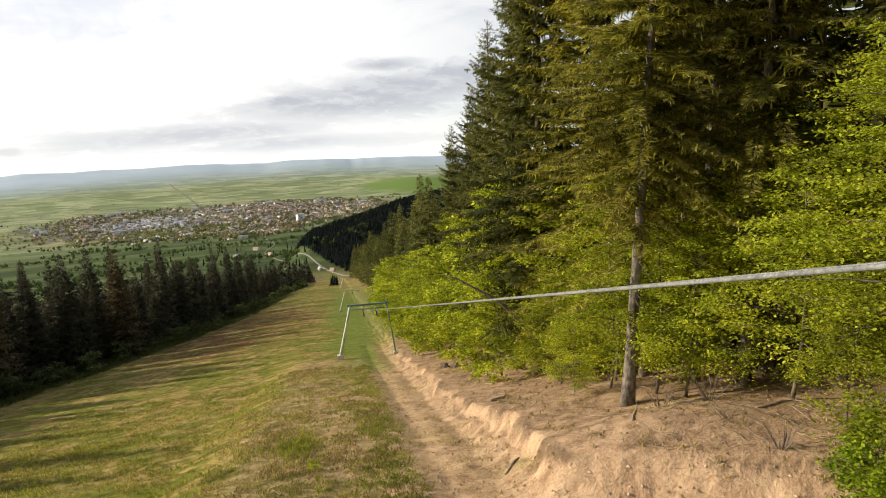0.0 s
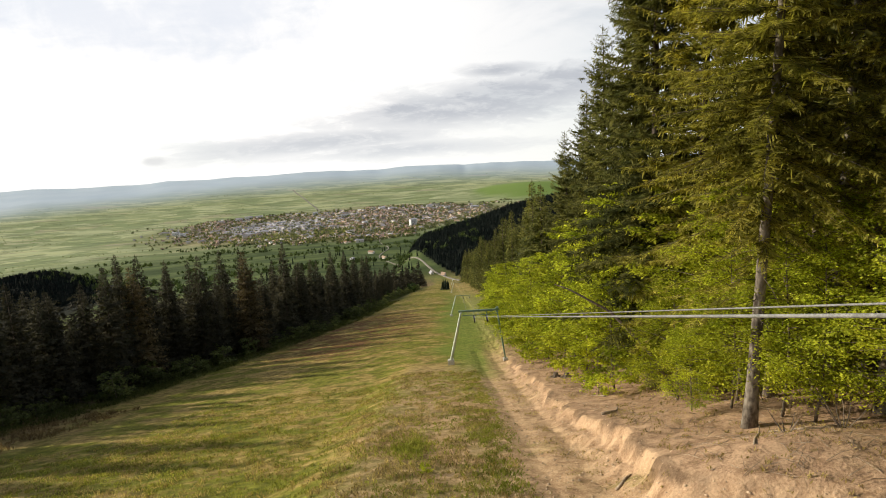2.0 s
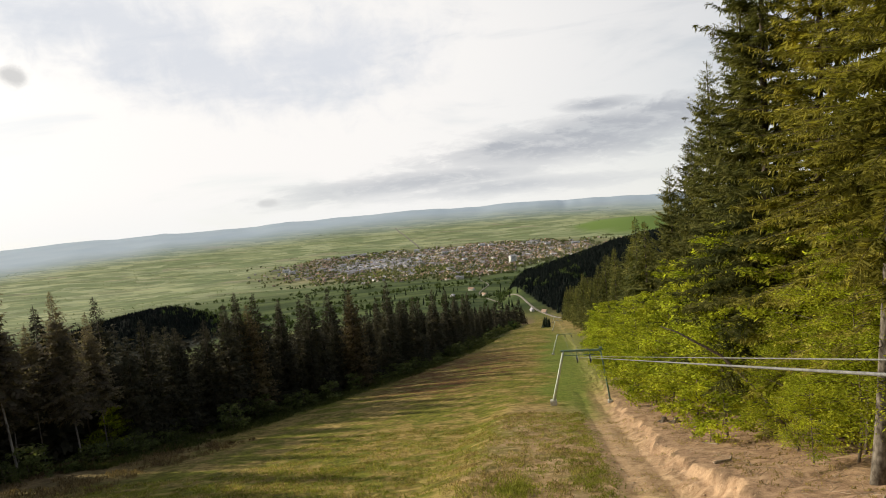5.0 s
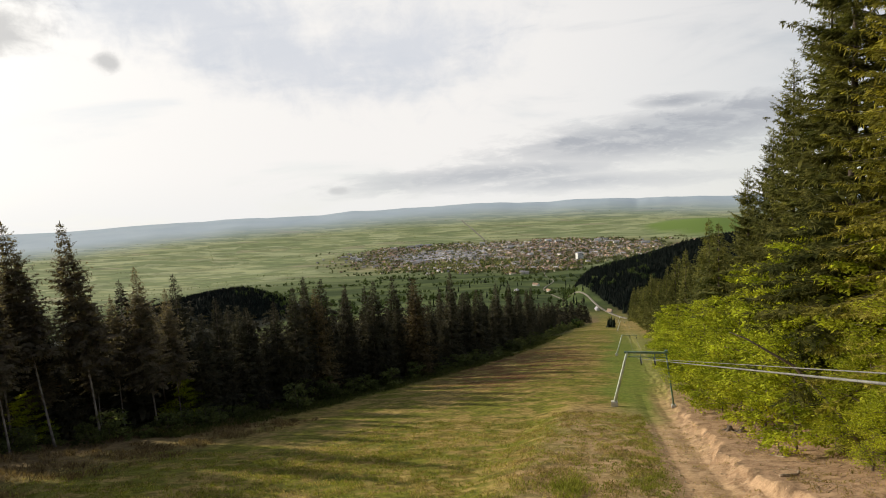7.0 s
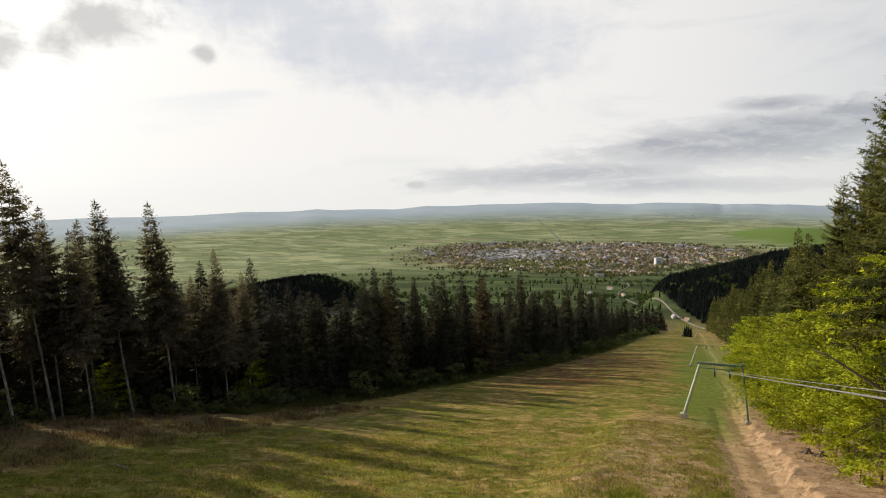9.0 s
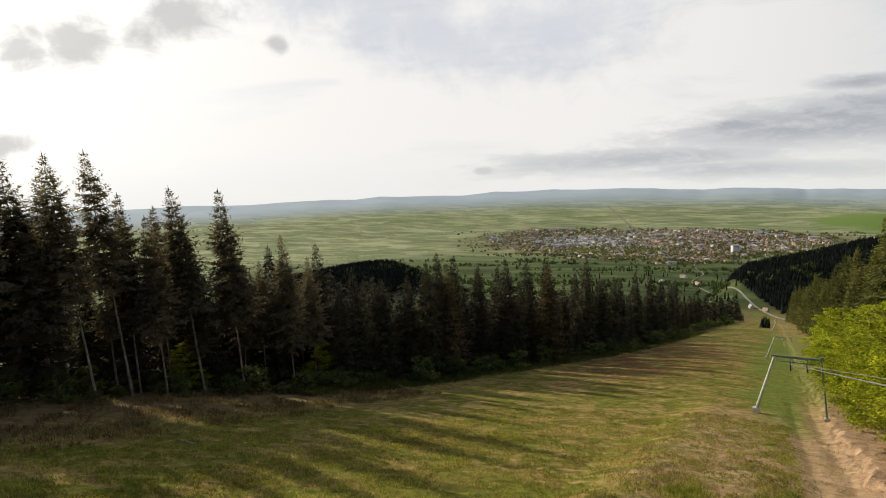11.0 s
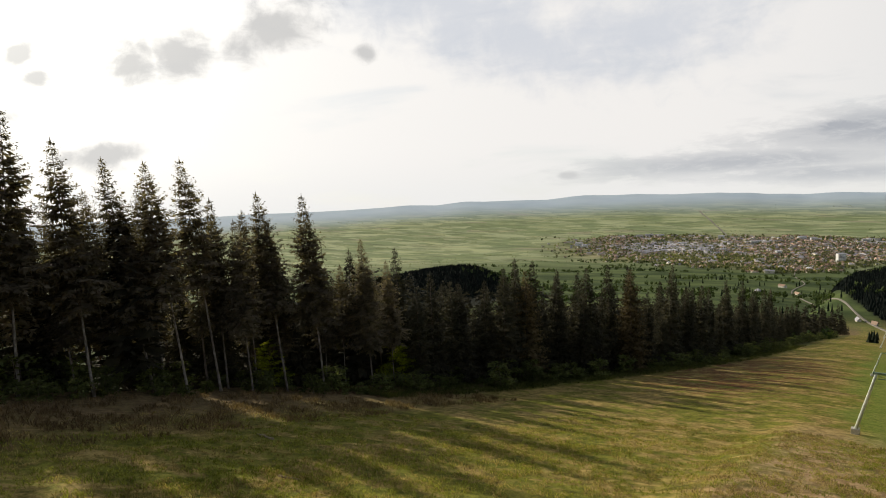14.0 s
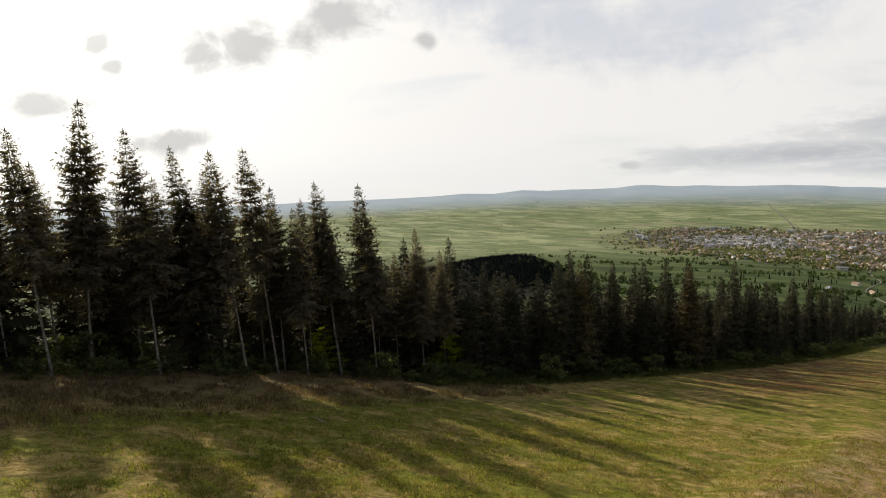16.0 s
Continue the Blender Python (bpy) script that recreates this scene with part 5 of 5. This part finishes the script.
tufts("grass", 420, lambda: (rng.normal(-2.1, 0.45), rng.normal(27.5, 1.3)), lambda x, y: True, 0.20, BLADE, "thick green weeds on the verge")
tufts("grass", 4500, lambda: (rng.uniform(-49, -33), rng.uniform(2, 64)), patchy(66, -0.1, 1.5), 0.36, BROWN_BLADE, "brown withered weeds at the edge of the wood")
tufts("grass", 7000, lambda: (rng.uniform(-36, -14), rng.uniform(4, 42)), patchy(67, -0.1, 1.1), 0.15, BLADE, "short green grass in the shade of the wood")
tufts("grass", 4000, lambda: (rng.uniform(-42, -14), rng.uniform(4, 42)), patchy(68, 0.0, 1.1), 0.15, DRY_BLADE, "dry grass in the shade of the wood")

STONE = two_tone("dusty stone", (0.32, 0.235, 0.15), (0.54, 0.42, 0.29), 6, 0.95, 0.1, per_island=0.25, local=False)
DEADWOOD = two_tone("bleached dead wood", (0.19, 0.14, 0.092), (0.42, 0.34, 0.25), 10, 0.9, 0.1, per_island=0.3)


def stones(n):
    st = Store()
    base = np.array([(1, 0, 0), (-1, 0, 0), (0, 1, 0), (0, -1, 0), (0, 0, 1), (0, 0, -1)], float)
    faces = [(0, 2, 4), (2, 1, 4), (1, 3, 4), (3, 0, 4), (2, 0, 5), (1, 2, 5), (3, 1, 5), (0, 3, 5)]
    for _ in range(n):
        y = 10 + 45 * rng.random() ** 1.5
        x = rng.uniform(1.8, float(bank_line(np.array(y))) - 0.6) if y > 16 else rng.uniform(1.8, 8)
        s = 0.015 + 0.055 * rng.random() ** 4
        st.add(base * s * rng.uniform(0.6, 1.3, (6, 3)) + (x, y, gz(x, y) + s * 0.3), faces)
    me = st.mesh("stones")
    me.materials.append(STONE)
    return tagged(new("stones", me), "loose stones and clods on the earth track", "stones", kind="stuff")


def twigs(n):
    st = Store()
    for _ in range(n):
        y = 12 + 50 * rng.random() ** 1.4
        x = float(bank_line(np.array(y))) + rng.uniform(0.6, 8)
        a, l = rng.uniform(0, math.pi), rng.uniform(0.2, 1.0)
        dx, dy = math.cos(a) * l / 2, math.sin(a) * l / 2
        p = [(x - dx, y - dy, gz(x - dx, y - dy) + 0.03), (x, y, gz(x, y) + rng.uniform(0.04, 0.12)), (x + dx, y + dy, gz(x + dx, y + dy) + rng.uniform(0.02, 0.2))]
        st.add(*tube(p, [0.011, 0.009, 0.004], 3))
    me = st.mesh("twigs")
    me.materials.append(DEADWOOD)
    return tagged(new("twigs", me), "dry twigs and cut brushwood strewn over the bank", "twigs", kind="stuff")


def clods(n):
    """Lumps of broken earth on and below the face of the bank."""
    st = Store()
    base = unit(np.array([(1, 0, 0), (0.3, 0.95, 0), (-0.8, 0.6, 0), (-0.8, -0.6, 0), (0.3, -0.95, 0), (0, 0, 1), (0, 0, -1)], float))
    faces = [(0, 1, 5), (1, 2, 5), (2, 3, 5), (3, 4, 5), (4, 0, 5), (1, 0, 6), (2, 1, 6), (3, 2, 6), (4, 3, 6), (0, 4, 6)]
    for _ in range(n):
        y = 11 + 45 * rng.random() ** 1.4
        x = float(bank_line(np.array(y))) + rng.normal(-0.45, 0.45) - (1.0 * rng.random() if y < 17 else 0)
        s = 0.015 + 0.06 * rng.random() ** 3
        st.add(base * s * rng.uniform(0.6, 1.3, (7, 3)) * (1, 1, 0.55) + (x, y, gz(x, y) - s * 0.12), faces)
    me = st.mesh("clods")
    me.materials.append(CLOD)
    return tagged(new("clods", me), "crumbled brown clods of earth on the face of the bank", "clods", kind="stuff")


CLOD = two_tone("crumbled earth", (0.30, 0.205, 0.130), (0.58, 0.435, 0.29), 5, 0.95, 0.05, per_island=0.3, local=False)
stones(2600)
clods(1500)
twigs(900)


def log(x, y, length, r, turn, label="bleached broken branch lying on the earth"):
    a = radians(turn)
    s = np.linspace(-0.5, 0.5, 6) * length
    pts = np.column_stack([s * math.cos(a), s * math.sin(a) + 0.04 * np.sin(s * 5), 0 * s])
    z0 = gz(x, y)
    pts[:, 2] = [max(gz(x + p[0], y + p[1]) - z0, -0.3) + r * 0.7 for p in pts]
    st = Store()
    st.add(*tube(pts, r * np.array([1, 0.95, 0.9, 0.8, 0.7, 0.5]), 7))
    me = st.mesh("log", True)
    me.materials.append(DEADWOOD)
    ob = new("log", me)
    ob.location = (x, y, z0)
    return tagged(ob, label, "log", "logs and branches")


for x, y, l, r, a in ((5.6, 19.5, 0.9, 0.06, 40), (7.6, 29, 0.9, 0.08, 20), (8.2, 29.8, 0.6, 0.06, 70), (8.5, 35, 1.2, 0.05, 120), (11.6, 18.6, 1.6, 0.05, 15), (11.0, 19.3, 1.2, 0.04, 160), (12.4, 19.2, 1.5, 0.05, 30), (9.2, 17.8, 2.6, 0.035, 60), (13.2, 16.4, 2.0, 0.04, 20), (12.6, 12.6, 2.2, 0.05, 25), (9.4, 40, 1.4, 0.07, 10), (-21, 19, 1.2, 0.06, 15), (-30, 25, 1.8, 0.07, 170)):
    log(x, y, l, r, a)


def stump(x, y):
    st = Store()
    hs = np.array([-0.2, 0.0, 0.12, 0.28, 0.36])
    st.add(*tube([(0, 0, h) for h in hs], [0.36, 0.30, 0.21, 0.19, 0.18], 11))
    for k in range(5):
        a = k * 1.26 + 0.3
        st.add(*tube([(0.15 * math.cos(a), 0.15 * math.sin(a), 0.12), (0.4 * math.cos(a), 0.4 * math.sin(a), 0.02), (0.62 * math.cos(a), 0.62 * math.sin(a), -0.12)], [0.08, 0.06, 0.02], 5))
    me = st.mesh("tree_stump", True)
    me.materials.append(BARK)
    ob = new("tree_stump", me)
    ob.location = (x, y, gz(x, y))
    return tagged(ob, "dark weathered tree stump with spreading roots on the bank", "stump", "tree stumps")


stump(8.6, 45.0)
stump(8.0, 46.2)


def dead_shrub(x, y, h, n, seed):
    rg = np.random.default_rng(seed)
    st = Store()
    for k in range(n):
        a = rg.uniform(0, 2 * math.pi)
        l = h * rg.uniform(0.5, 1.0)
        t = rg.uniform(0.15, 0.7)
        p = np.array([0.05 * math.cos(a), 0.05 * math.sin(a), -0.1])
        q = p + np.array([math.cos(a) * t * l * 0.5, math.sin(a) * t * l * 0.5, l * 0.5])
        e = q + np.array([math.cos(a + 0.5) * t * l * 0.5, math.sin(a + 0.5) * t * l * 0.5, l * 0.5])
        st.add(*tube([p, q, e], [0.022, 0.015, 0.005], 4))
    me = st.mesh("dead_shrub")
    me.materials.append(BARK)
    ob = new("dead_shrub", me)
    ob.location = (x, y, gz(x, y))
    return tagged(ob, "bare dark dead shrub on the edge of the bank", "shrub", "dead shrubs")


dead_shrub(11.2, 13.6, 1.1, 12, 3)
dead_shrub(12.4, 18.6, 1.6, 7, 4)
dead_shrub(10.0, 17.6, 0.9, 6, 5)

# a dark leaning stem among the beeches
st = Store()
z0 = gz(11.8, 31)
st.add(*tube([(11.8, 31, z0 - 0.2), (10.2, 31.4, z0 + 2.5), (8.4, 31.8, z0 + 4.5), (6.4, 32.2, z0 + 5.7), (5.6, 32.4, z0 + 6.0)], [0.11, 0.09, 0.075, 0.045, 0.015], 7))
me = st.mesh("leaning_trunk", True)
me.materials.append(BARK)
tagged(new("leaning_trunk", me), "dark bare stem leaning out over the bank", "trunk")
